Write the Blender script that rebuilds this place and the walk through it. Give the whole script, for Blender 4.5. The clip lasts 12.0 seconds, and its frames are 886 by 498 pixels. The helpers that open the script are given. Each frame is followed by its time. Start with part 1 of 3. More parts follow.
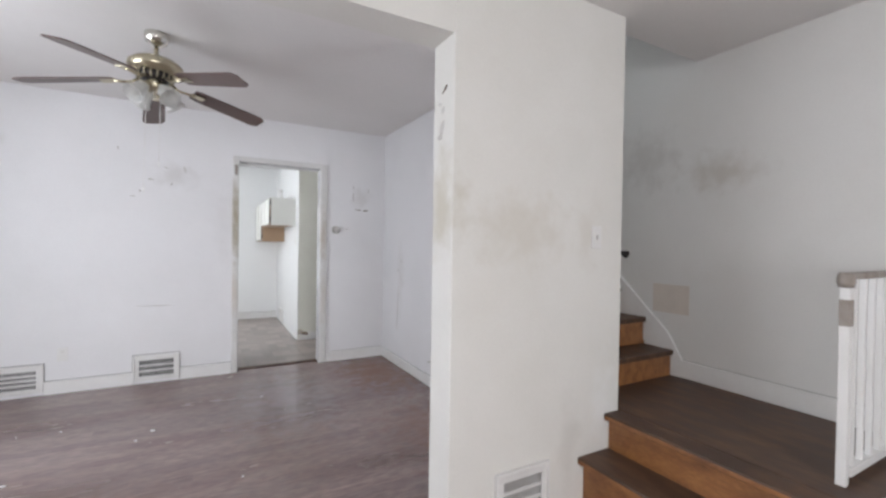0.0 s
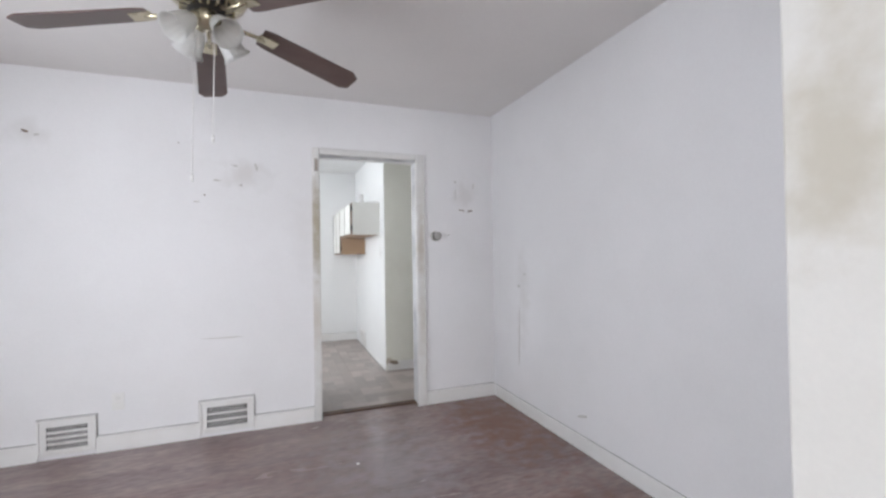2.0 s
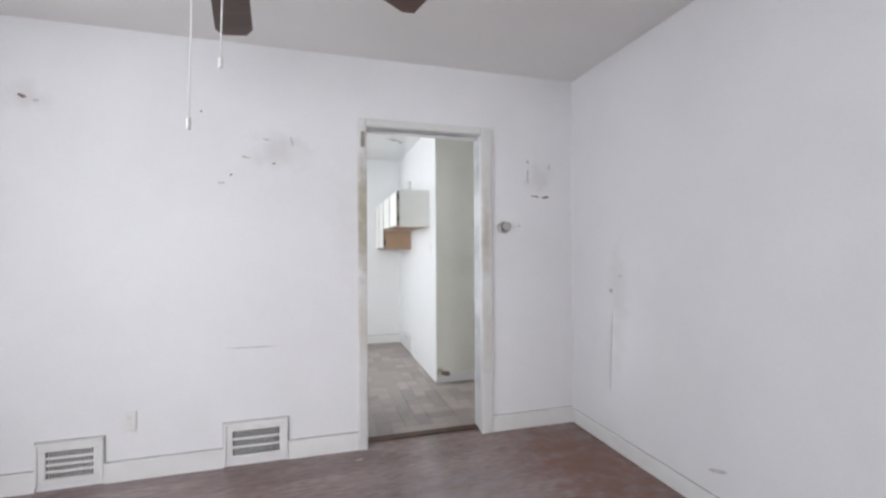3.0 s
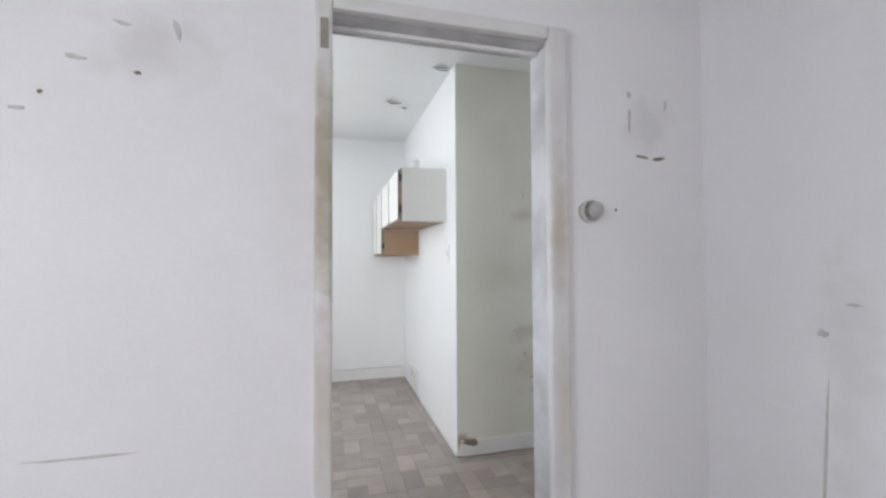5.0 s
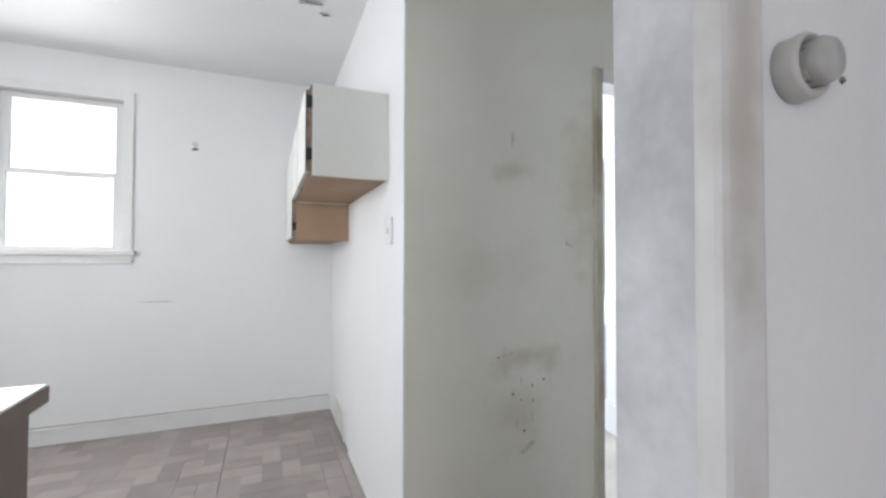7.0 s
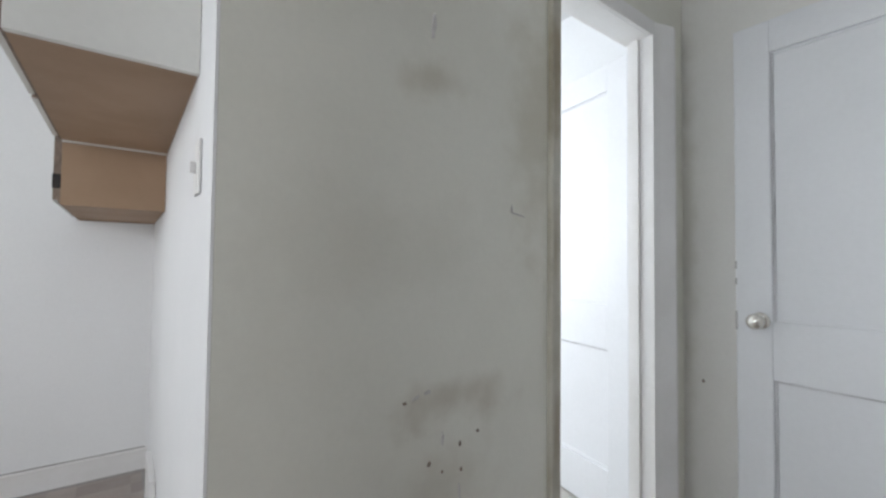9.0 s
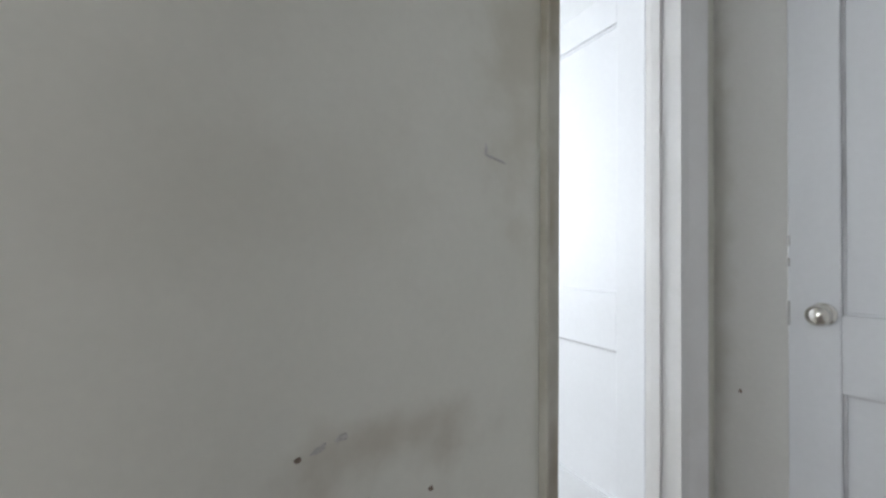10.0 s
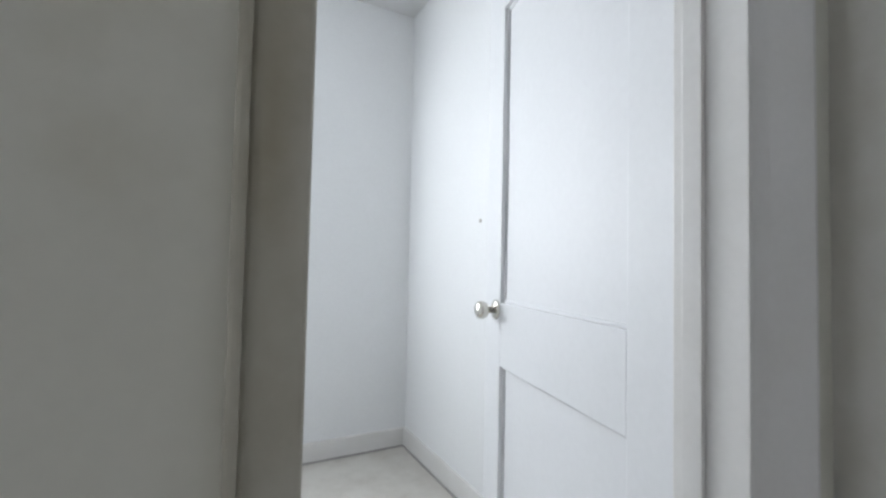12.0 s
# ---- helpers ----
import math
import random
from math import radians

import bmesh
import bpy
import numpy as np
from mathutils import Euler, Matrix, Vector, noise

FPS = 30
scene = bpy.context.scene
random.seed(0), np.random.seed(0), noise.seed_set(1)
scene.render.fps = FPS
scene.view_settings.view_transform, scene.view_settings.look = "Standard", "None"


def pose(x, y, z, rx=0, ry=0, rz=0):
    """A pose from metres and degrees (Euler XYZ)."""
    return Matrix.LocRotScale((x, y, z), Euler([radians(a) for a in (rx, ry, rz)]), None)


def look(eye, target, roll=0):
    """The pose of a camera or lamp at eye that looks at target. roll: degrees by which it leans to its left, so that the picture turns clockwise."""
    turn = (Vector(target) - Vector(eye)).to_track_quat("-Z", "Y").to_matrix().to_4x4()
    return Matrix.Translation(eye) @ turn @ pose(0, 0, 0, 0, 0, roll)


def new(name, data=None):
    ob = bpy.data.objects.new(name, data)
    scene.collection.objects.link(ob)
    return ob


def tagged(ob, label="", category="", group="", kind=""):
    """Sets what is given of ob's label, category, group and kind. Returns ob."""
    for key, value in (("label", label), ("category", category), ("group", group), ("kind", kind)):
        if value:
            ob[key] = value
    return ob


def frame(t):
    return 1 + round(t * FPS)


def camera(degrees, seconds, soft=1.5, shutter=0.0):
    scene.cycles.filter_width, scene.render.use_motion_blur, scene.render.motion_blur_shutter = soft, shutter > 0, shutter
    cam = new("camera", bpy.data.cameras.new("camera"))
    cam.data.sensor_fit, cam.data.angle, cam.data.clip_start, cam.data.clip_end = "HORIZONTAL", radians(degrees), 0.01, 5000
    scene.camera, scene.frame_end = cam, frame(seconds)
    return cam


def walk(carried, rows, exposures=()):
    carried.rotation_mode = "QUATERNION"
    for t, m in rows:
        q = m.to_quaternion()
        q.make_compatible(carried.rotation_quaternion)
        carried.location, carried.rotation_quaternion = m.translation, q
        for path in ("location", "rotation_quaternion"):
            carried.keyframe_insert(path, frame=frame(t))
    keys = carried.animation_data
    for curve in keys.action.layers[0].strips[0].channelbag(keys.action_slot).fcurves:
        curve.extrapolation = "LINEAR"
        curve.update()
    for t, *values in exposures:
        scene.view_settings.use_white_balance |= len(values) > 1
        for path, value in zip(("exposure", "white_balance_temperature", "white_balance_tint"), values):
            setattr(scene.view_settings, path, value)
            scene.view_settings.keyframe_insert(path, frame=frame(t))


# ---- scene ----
cam = camera(92.1, 12.0, soft=2.6)
PATH = [
    (0, (0.054, -0.042, 1.314), (1.024, 1.706, 1.29), 0.9),
    (0.5, (0.067, 0.211, 1.306), (0.959, 2.0, 1.281), 0.6),
    (1, (0.067, 0.491, 1.293), (0.904, 2.308, 1.282), -0.1),
    (1.5, (0.037, 0.84, 1.292), (0.819, 2.681, 1.293), 0.0),
    (2, (0.045, 1.151, 1.296), (0.754, 3.021, 1.318), -0.9),
    (2.5, (0.06, 1.491, 1.316), (0.679, 3.392, 1.336), -1.3),
    (3, (0.036, 1.84, 1.289), (0.593, 3.761, 1.295), -0.3),
    (5, (0.318, 3.2, 1.267), (0.842, 5.129, 1.315), -0.3),
    (5.5, (0.433, 3.541, 1.26), (0.981, 5.464, 1.3), -1.1),
    (6, (0.523, 3.818, 1.236), (1.112, 5.728, 1.288), -0.3),
    (6.5, (0.553, 4.086, 1.215), (1.238, 5.965, 1.251), 0.4),
    (7, (0.645, 4.307, 1.196), (1.412, 6.154, 1.239), 0.1),
    (7.5, (0.751, 4.531, 1.192), (1.618, 6.334, 1.2), -1.1),
    (9.3, (1.098, 5.081, 1.092), (2.317, 6.665, 1.156), 0.5),
    (9.5, (1.171, 5.136, 1.081), (2.391, 6.72, 1.129), 0.2),
    (10, (1.335, 5.266, 1.068), (2.545, 6.857, 1.096), 0.4),
    (10.5, (1.505, 5.366, 1.07), (2.686, 6.98, 1.085), 0.7),
    (11, (1.682, 5.439, 1.063), (2.795, 7.101, 1.101), 1.0),
    (11.4, (1.818, 5.505, 1.076), (2.903, 7.185, 1.123), 0.7),
    (11.7, (1.92, 5.522, 1.048), (2.933, 7.244, 1.132), 1.7),
    (12, (2.029, 5.531, 1.054), (2.962, 7.298, 1.127), 1.2),
]
walk(cam, [(t, look(e, g, r)) for t, e, g, r in PATH],
     exposures=[(0, 0.04), (1, 0.05), (2.5, 0.16), (3.2, 0.13), (5, 0.02), (6, 0.0), (6.5, 0.06), (7.5, -0.18), (9.3, -0.32), (10.5, -0.55), (11.4, -0.78), (12, -0.86)])


# ---- light ----
world = bpy.data.worlds.new("overcast_sky")
scene.world = world
world.use_nodes = True
wn = world.node_tree
sky = wn.nodes.new("ShaderNodeTexSky")
sky.sky_type, sky.sun_disc = "NISHITA", False
sky.sun_elevation, sky.sun_rotation = radians(38), radians(200)
sky.air_density, sky.dust_density = 1.0, 4.0
wn.links.new(sky.outputs[0], wn.nodes["Background"].inputs[0])
wn.nodes["Background"].inputs[1].default_value = 0.12

sun_data = bpy.data.lights.new("sun", "SUN")
sun_data.energy, sun_data.angle, sun_data.color = 0.8, radians(14), (1.0, 0.96, 0.9)
sun = new("sun", sun_data)
sun.matrix_world = look((3, -9, 9), (0, 0, 0))


def daylight_lamp(name, eye, target, w, h, watts, color=(0.93, 0.96, 1.0)):
    """Daylight as an area lamp, set in a window opening except for the stairwell fill."""
    d = bpy.data.lights.new(name, "AREA")
    d.shape, d.size, d.size_y, d.energy, d.color = "RECTANGLE", w, h, watts, color
    o = new(name, d)
    o.matrix_world = look(eye, target)
    return o


daylight_lamp("daylight_living", (-2.17, 2.38, 1.45), (0, 2.42, 1.15), 1.3, 1.3, 50, (0.86, 0.92, 1.0))
daylight_lamp("fill_daylight_entry", (-0.2, -2.57, 1.45), (-0.2, 0, 1.35), 2.0, 1.4, 80)
daylight_lamp("daylight_kitchen_north", (-0.6, 7.77, 1.74), (-0.6, 6, 1.5), 0.62, 0.9, 12)
daylight_lamp("daylight_kitchen_west", (-1.57, 5.8, 1.6), (1, 5.75, 1.4), 1.2, 1.1, 37, (0.90, 0.95, 1.0))
daylight_lamp("fill_daylight_back_room", (1.85, 7.84, 1.5), (2.1, 6, 1.2), 0.85, 1.2, 39, (0.90, 0.95, 1.0))
daylight_lamp("fill_upstairs", (2.46, 4.5, 3.7), (2.46, 2.5, 2.6), 0.7, 0.9, 24, (0.85, 0.92, 1.0))

# ---- materials ----


def nodes_of(mat):
    mat.use_nodes = True
    t = mat.node_tree
    return t, t.nodes, t.links, t.nodes["Principled BSDF"]


def surface(name, base, dark, rough=0.6, scale=3.0, grain=60.0, amount=0.5, bump=0.08, metal=0.0, blobs=(), stretch=(1, 1, 1), random_tone=0.0, gloss_spots=0.0, coat=0.0, vary=(0.985, 1.01)):
    """A base colour worn towards a darker one at two scales, with fine relief; blobs are tinted patches (place, radii,
    strength, colour): stains, a shaded corner, floor sheen.
    """
    mat = bpy.data.materials.new(name)
    t, n, l, p = nodes_of(mat)
    tc = n.new("ShaderNodeNewGeometry")
    mp = n.new("ShaderNodeMapping")
    mp.inputs["Scale"].default_value = stretch
    l.new(tc.outputs["Position"], mp.inputs[0])
    big = n.new("ShaderNodeTexNoise")
    big.inputs["Scale"].default_value, big.inputs["Detail"].default_value, big.inputs["Roughness"].default_value = scale, 7, 0.62
    l.new(mp.outputs[0], big.inputs["Vector"])
    fine = n.new("ShaderNodeTexNoise")
    fine.inputs["Scale"].default_value, fine.inputs["Detail"].default_value = grain, 4
    l.new(mp.outputs[0], fine.inputs["Vector"])
    ramp = n.new("ShaderNodeMapRange")
    ramp.inputs["From Min"].default_value, ramp.inputs["From Max"].default_value = 0.42, 0.78
    ramp.inputs["To Max"].default_value = amount
    l.new(big.outputs["Fac"], ramp.inputs["Value"])
    mix = n.new("ShaderNodeMix")
    mix.data_type = "RGBA"
    mix.inputs["A"].default_value, mix.inputs["B"].default_value = (*base, 1), (*dark, 1)
    l.new(ramp.outputs[0], mix.inputs["Factor"])
    col = mix.outputs["Result"]
    fr = n.new("ShaderNodeMapRange")
    fr.inputs["From Min"].default_value, fr.inputs["From Max"].default_value = 0.3, 0.7
    fr.inputs["To Min"].default_value, fr.inputs["To Max"].default_value = vary
    l.new(fine.outputs["Fac"], fr.inputs["Value"])
    hsv = n.new("ShaderNodeHueSaturation")
    l.new(col, hsv.inputs["Color"])
    l.new(fr.outputs[0], hsv.inputs["Value"])
    col = hsv.outputs["Color"]
    if random_tone:
        oi = n.new("ShaderNodeObjectInfo")
        ge = n.new("ShaderNodeNewGeometry")
        add = n.new("ShaderNodeMath")
        add.operation = "ADD"
        l.new(oi.outputs["Random"], add.inputs[0])
        l.new(ge.outputs["Random Per Island"], add.inputs[1])
        fra = n.new("ShaderNodeMath")
        fra.operation = "FRACT"
        l.new(add.outputs[0], fra.inputs[0])
        mr = n.new("ShaderNodeMapRange")
        mr.inputs["To Min"].default_value, mr.inputs["To Max"].default_value = 1 - random_tone, 1 + random_tone
        l.new(fra.outputs[0], mr.inputs["Value"])
        h2 = n.new("ShaderNodeHueSaturation")
        l.new(col, h2.inputs["Color"])
        l.new(mr.outputs[0], h2.inputs["Value"])
        col = h2.outputs["Color"]
    for place, radii, strength, tint in blobs:
        m2 = n.new("ShaderNodeMapping")
        m2.vector_type = "TEXTURE"
        m2.inputs["Location"].default_value, m2.inputs["Scale"].default_value = place, radii
        l.new(tc.outputs["Position"], m2.inputs[0])
        ln = n.new("ShaderNodeVectorMath")
        ln.operation = "LENGTH"
        l.new(m2.outputs[0], ln.inputs[0])
        wob = n.new("ShaderNodeTexNoise")
        wob.inputs["Scale"].default_value, wob.inputs["Detail"].default_value = 11, 8
        l.new(tc.outputs["Position"], wob.inputs["Vector"])
        s = n.new("ShaderNodeMath")
        s.operation = "MULTIPLY_ADD"
        s.inputs[1].default_value = 1.5
        l.new(wob.outputs["Fac"], s.inputs[0])
        l.new(ln.outputs["Value"], s.inputs[2])
        r = n.new("ShaderNodeMapRange")
        r.interpolation_type = "SMOOTHSTEP"
        r.inputs["From Min"].default_value, r.inputs["From Max"].default_value = 0.75, 1.75
        r.inputs["To Min"].default_value, r.inputs["To Max"].default_value = strength, 0.0
        l.new(s.outputs[0], r.inputs["Value"])
        mx = n.new("ShaderNodeMix")
        mx.data_type = "RGBA"
        mx.inputs["B"].default_value = (*tint, 1)
        l.new(r.outputs[0], mx.inputs["Factor"])
        l.new(col, mx.inputs["A"])
        col = mx.outputs["Result"]
    l.new(col, p.inputs["Base Color"])
    rr = n.new("ShaderNodeMapRange")
    rr.inputs["To Min"].default_value, rr.inputs["To Max"].default_value = max(0.05, rough - 0.15 - gloss_spots), min(1, rough + 0.15)
    l.new(big.outputs["Fac"], rr.inputs["Value"])
    l.new(rr.outputs[0], p.inputs["Roughness"])
    p.inputs["Metallic"].default_value = metal
    p.inputs["Coat Weight"].default_value = coat
    bp = n.new("ShaderNodeBump")
    bp.inputs["Strength"].default_value, bp.inputs["Distance"].default_value = bump * 0.28, 0.008
    hsum = n.new("ShaderNodeMath")
    hsum.operation = "ADD"
    l.new(big.outputs["Fac"], hsum.inputs[0])
    l.new(fine.outputs["Fac"], hsum.inputs[1])
    l.new(hsum.outputs[0], bp.inputs["Height"])
    l.new(bp.outputs[0], p.inputs["Normal"])
    return mat


BROWN, GREYBROWN, DARK = (0.42, 0.33, 0.22), (0.45, 0.42, 0.38), (0.12, 0.09, 0.07)
WHITE = (0.80, 0.79, 0.80)
M_living = surface("white_wall_paint", WHITE, (0.70, 0.69, 0.69), 0.75, 1.3, 90, 0.5, 0.10, blobs=[
    ((-0.20, 4.66, 1.90), (0.22, 0.2, 0.16), 0.30, GREYBROWN), ((-1.49, 4.66, 2.12), (0.16, 0.2, 0.12), 0.25, GREYBROWN),
    ((0.22, 4.66, 1.45), (0.16, 0.2, 0.5), 0.10, GREYBROWN), ((1.59, 4.66, 1.82), (0.14, 0.2, 0.18), 0.25, GREYBROWN),
    ((1.87, 4.15, 0.9), (0.1, 0.12, 0.55), 0.20, GREYBROWN)])
M_pillar = surface("cream_wall_paint_stained", (0.78, 0.765, 0.73), (0.70, 0.68, 0.63), 0.7, 1.6, 80, 0.6, 0.10, blobs=[
    ((1.35, 1.51, 1.38), (0.36, 0.2, 0.24), 0.27, (0.50, 0.43, 0.32)), ((0.957, 1.60, 1.47), (0.14, 0.17, 0.30), 0.6, (0.48, 0.43, 0.32)),
    ((1.75, 1.51, 1.36), (0.16, 0.15, 0.2), 0.22, (0.52, 0.46, 0.36)), ((1.66, 1.51, 0.35), (0.10, 0.2, 0.35), 0.22, GREYBROWN), ((1.90, 1.51, 0.45), (0.12, 0.2, 0.40), 0.6, (0.86, 0.86, 0.85))])
M_stair_wall = surface("white_stair_wall_paint", (0.74, 0.73, 0.71), (0.64, 0.62, 0.59), 0.75, 1.4, 80, 0.5, 0.10, blobs=[
    ((2.9, 1.50, 1.80), (0.2, 0.32, 0.17), 0.42, (0.40, 0.35, 0.28)), ((2.9, 2.0, 1.95), (0.2, 0.3, 0.3), 0.32, (0.36, 0.33, 0.30))])
M_kitchen = surface("white_kitchen_paint", (0.82, 0.82, 0.82), (0.74, 0.74, 0.74), 0.65, 1.3, 80, 0.4, 0.08, blobs=[
    ((1.13, 6.1, 1.33), (0.1, 0.12, 0.1), 0.15, GREYBROWN)])
M_green = surface("pale_green_wall_paint", (0.755, 0.745, 0.675), (0.65, 0.635, 0.56), 0.6, 2.2, 70, 0.55, 0.12, blobs=[
    ((1.66, 5.855, 0.77), (0.26, 0.2, 0.09), 0.5, (0.40, 0.34, 0.26)), ((1.66, 5.855, 0.52), (0.2, 0.2, 0.22), 0.30, (0.40, 0.34, 0.26)),
    ((1.60, 5.855, 1.57), (0.17, 0.2, 0.07), 0.45, (0.42, 0.37, 0.28)), ((1.98, 5.855, 1.50), (0.15, 0.2, 0.5), 0.42, (0.44, 0.39, 0.28)),
    ((1.16, 5.855, 0.1), (0.1, 0.1, 0.06), 0.8, (0.30, 0.22, 0.15)), ((1.45, 5.855, 1.15), (0.5, 0.2, 0.2), 0.16, (0.46, 0.42, 0.34))])
M_back = surface("pale_blue_white_paint", (0.86, 0.87, 0.88), (0.80, 0.81, 0.82), 0.6, 1.4, 70, 0.4, 0.06)
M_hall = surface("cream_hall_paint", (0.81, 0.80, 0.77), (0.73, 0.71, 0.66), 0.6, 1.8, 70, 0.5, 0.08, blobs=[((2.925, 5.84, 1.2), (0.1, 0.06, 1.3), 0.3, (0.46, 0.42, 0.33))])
M_ceiling = surface("white_ceiling_paint", (0.80, 0.775, 0.76), (0.73, 0.705, 0.69), 0.85, 1.2, 70, 0.5, 0.08)
M_kceil = surface("kitchen_ceiling_paint", (0.78, 0.78, 0.78), (0.70, 0.70, 0.69), 0.45, 1.6, 60, 0.5, 0.10)
M_trim = surface("white_trim_gloss", (0.80, 0.79, 0.78), (0.68, 0.66, 0.62), 0.35, 4.0, 90, 0.5, 0.08)
M_jamb = surface("worn_white_jamb_paint", (0.70, 0.69, 0.68), (0.55, 0.52, 0.48), 0.4, 4.0, 80, 0.6, 0.12, blobs=[
    ((0.308, 4.66, 1.5), (0.14, 0.3, 0.55), 0.85, (0.34, 0.29, 0.20)), ((0.29, 4.66, 0.8), (0.1, 0.25, 0.4), 0.35, BROWN),
    ((1.165, 4.64, 1.4), (0.05, 0.09, 0.42), 0.6, (0.42, 0.35, 0.27)), ((1.17, 4.64, 0.7), (0.06, 0.09, 0.4), 0.35, (0.45, 0.38, 0.30)),
    ((1.145, 4.80, 1.2), (0.06, 0.08, 0.4), 0.35, GREYBROWN)])
M_lining = surface("grimy_grey_paint_and_recess_shade", (0.66, 0.66, 0.675), (0.30, 0.30, 0.31), 0.45, 3.4, 60, 0.9, 0.10, blobs=[((1.139, 4.75, 1.75), (0.06, 0.08, 0.3), 0.35, GREYBROWN), ((0.288, 4.75, 1.5), (0.06, 0.12, 0.5), 0.6, (0.40, 0.34, 0.24))])
M_gtrim = surface("pale_green_trim_paint", (0.52, 0.50, 0.43), (0.32, 0.28, 0.20), 0.4, 5.0, 60, 0.8, 0.12, blobs=[
    ((2.06, 5.84, 1.72), (0.05, 0.1, 0.30), 0.75, (0.26, 0.21, 0.13)), ((2.06, 5.84, 1.15), (0.04, 0.1, 0.22), 0.7, (0.30, 0.25, 0.16)),
    ((2.07, 5.84, 0.62), (0.04, 0.1, 0.18), 0.7, (0.30, 0.24, 0.17))])
M_door = surface("white_door_gloss_paint", (0.78, 0.79, 0.81), (0.73, 0.74, 0.75), 0.5, 3.0, 60, 0.4, 0.06)
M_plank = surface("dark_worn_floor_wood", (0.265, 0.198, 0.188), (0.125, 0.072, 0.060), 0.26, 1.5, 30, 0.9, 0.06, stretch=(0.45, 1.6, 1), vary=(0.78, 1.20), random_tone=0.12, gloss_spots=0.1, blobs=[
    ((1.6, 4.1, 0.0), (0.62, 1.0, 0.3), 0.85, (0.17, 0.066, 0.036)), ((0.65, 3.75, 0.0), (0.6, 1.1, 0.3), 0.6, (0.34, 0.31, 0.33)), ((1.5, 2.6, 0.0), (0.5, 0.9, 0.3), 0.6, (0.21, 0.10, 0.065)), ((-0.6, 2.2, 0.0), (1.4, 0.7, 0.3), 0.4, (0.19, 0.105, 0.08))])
M_subfloor = surface("black_floor_joint", (0.07, 0.045, 0.04), (0.09, 0.06, 0.05), 0.8, 3, 30, 0.5, 0.05)
M_vinyl = surface("grey_brown_vinyl_tile", (0.34, 0.29, 0.265), (0.45, 0.41, 0.385), 0.36, 6.0, 60, 0.7, 0.05, random_tone=0.19, blobs=[((1.9, 5.5, 0.0), (0.75, 0.5, 0.3), 0.6, (0.20, 0.15, 0.12)), ((0.8, 7.6, 0.0), (0.6, 0.3, 0.3), 0.4, (0.24, 0.19, 0.16)), ((0.5, 5.2, 0.0), (0.4, 0.6, 0.3), 0.35, (0.50, 0.47, 0.46))])
M_grout = surface("vinyl_joint", (0.33, 0.285, 0.26), (0.40, 0.36, 0.34), 0.6, 6, 60, 0.5, 0.04)
M_backfloor = surface("pale_vinyl_floor", (0.60, 0.58, 0.54), (0.40, 0.37, 0.33), 0.4, 5, 50, 0.7, 0.05)
M_tread = surface("dark_stair_tread", (0.062, 0.033, 0.021), (0.165, 0.090, 0.052), 0.52, 6.5, 40, 1.0, 0.08, stretch=(2, 0.6, 1))
M_riser = surface("orange_brown_stair_riser", (0.31, 0.135, 0.05), (0.13, 0.052, 0.024), 0.4, 6.0, 50, 1.0, 0.08, stretch=(3, 0.9, 2.2), vary=(0.85, 1.12))
M_rawwood = surface("raw_particle_board", (0.36, 0.24, 0.155), (0.27, 0.175, 0.105), 0.65, 4.0, 140, 0.6, 0.06)
M_laminate = surface("brown_wood_laminate", (0.20, 0.145, 0.12), (0.14, 0.10, 0.085), 0.5, 3.0, 60, 0.5, 0.05, stretch=(3, 3, 0.5))
M_cab = surface("white_cabinet_laminate", (0.74, 0.735, 0.70), (0.66, 0.65, 0.61), 0.45, 2.5, 60, 0.4, 0.04)
M_worktop = surface("white_worktop_laminate", (0.83, 0.83, 0.83), (0.74, 0.74, 0.74), 0.28, 4.0, 60, 0.4, 0.03)
M_black = surface("black_iron", (0.03, 0.028, 0.028), (0.10, 0.08, 0.07), 0.5, 20, 90, 0.5, 0.08, metal=0.6)
M_brass = surface("aged_brass", (0.55, 0.50, 0.37), (0.35, 0.30, 0.22), 0.28, 8, 60, 0.5, 0.03, metal=1.0)
M_nickel = surface("polished_nickel", (0.70, 0.68, 0.63), (0.50, 0.48, 0.44), 0.18, 9, 60, 0.4, 0.02, metal=1.0)
M_blade = surface("dark_walnut_blade", (0.105, 0.068, 0.060), (0.17, 0.12, 0.105), 0.4, 4, 60, 0.6, 0.05, stretch=(1, 4, 1))
M_darkgap = surface("dark_duct_shade", (0.05, 0.05, 0.05), (0.09, 0.085, 0.08), 0.8, 9, 40, 0.5, 0.05)
M_vent = surface("white_vent_enamel", (0.78, 0.77, 0.76), (0.60, 0.57, 0.53), 0.4, 6, 60, 0.6, 0.05)
M_steel = surface("dull_steel_track", (0.45, 0.44, 0.43), (0.25, 0.24, 0.23), 0.4, 12, 60, 0.6, 0.05, metal=0.9)
M_chip = surface("exposed_brown_plaster_and_gap_shade", (0.26, 0.20, 0.16), (0.10, 0.075, 0.06), 0.9, 30, 120, 0.8, 0.3)
M_grey = surface("grey_bare_plaster", (0.60, 0.58, 0.56), (0.42, 0.40, 0.37), 0.9, 24, 120, 0.8, 0.2)
M_worn = surface("worn_grey_brown_wood", (0.33, 0.29, 0.26), (0.18, 0.14, 0.11), 0.6, 14, 60, 0.8, 0.1)
M_gap_line = surface("dirty_grey_gap_and_shadow", (0.30, 0.29, 0.28), (0.5, 0.49, 0.48), 0.9, 6, 60, 0.9, 0.05)
M_patch = surface("bare_beige_plaster", (0.66, 0.60, 0.54), (0.56, 0.50, 0.45), 0.85, 6, 60, 0.7, 0.1)
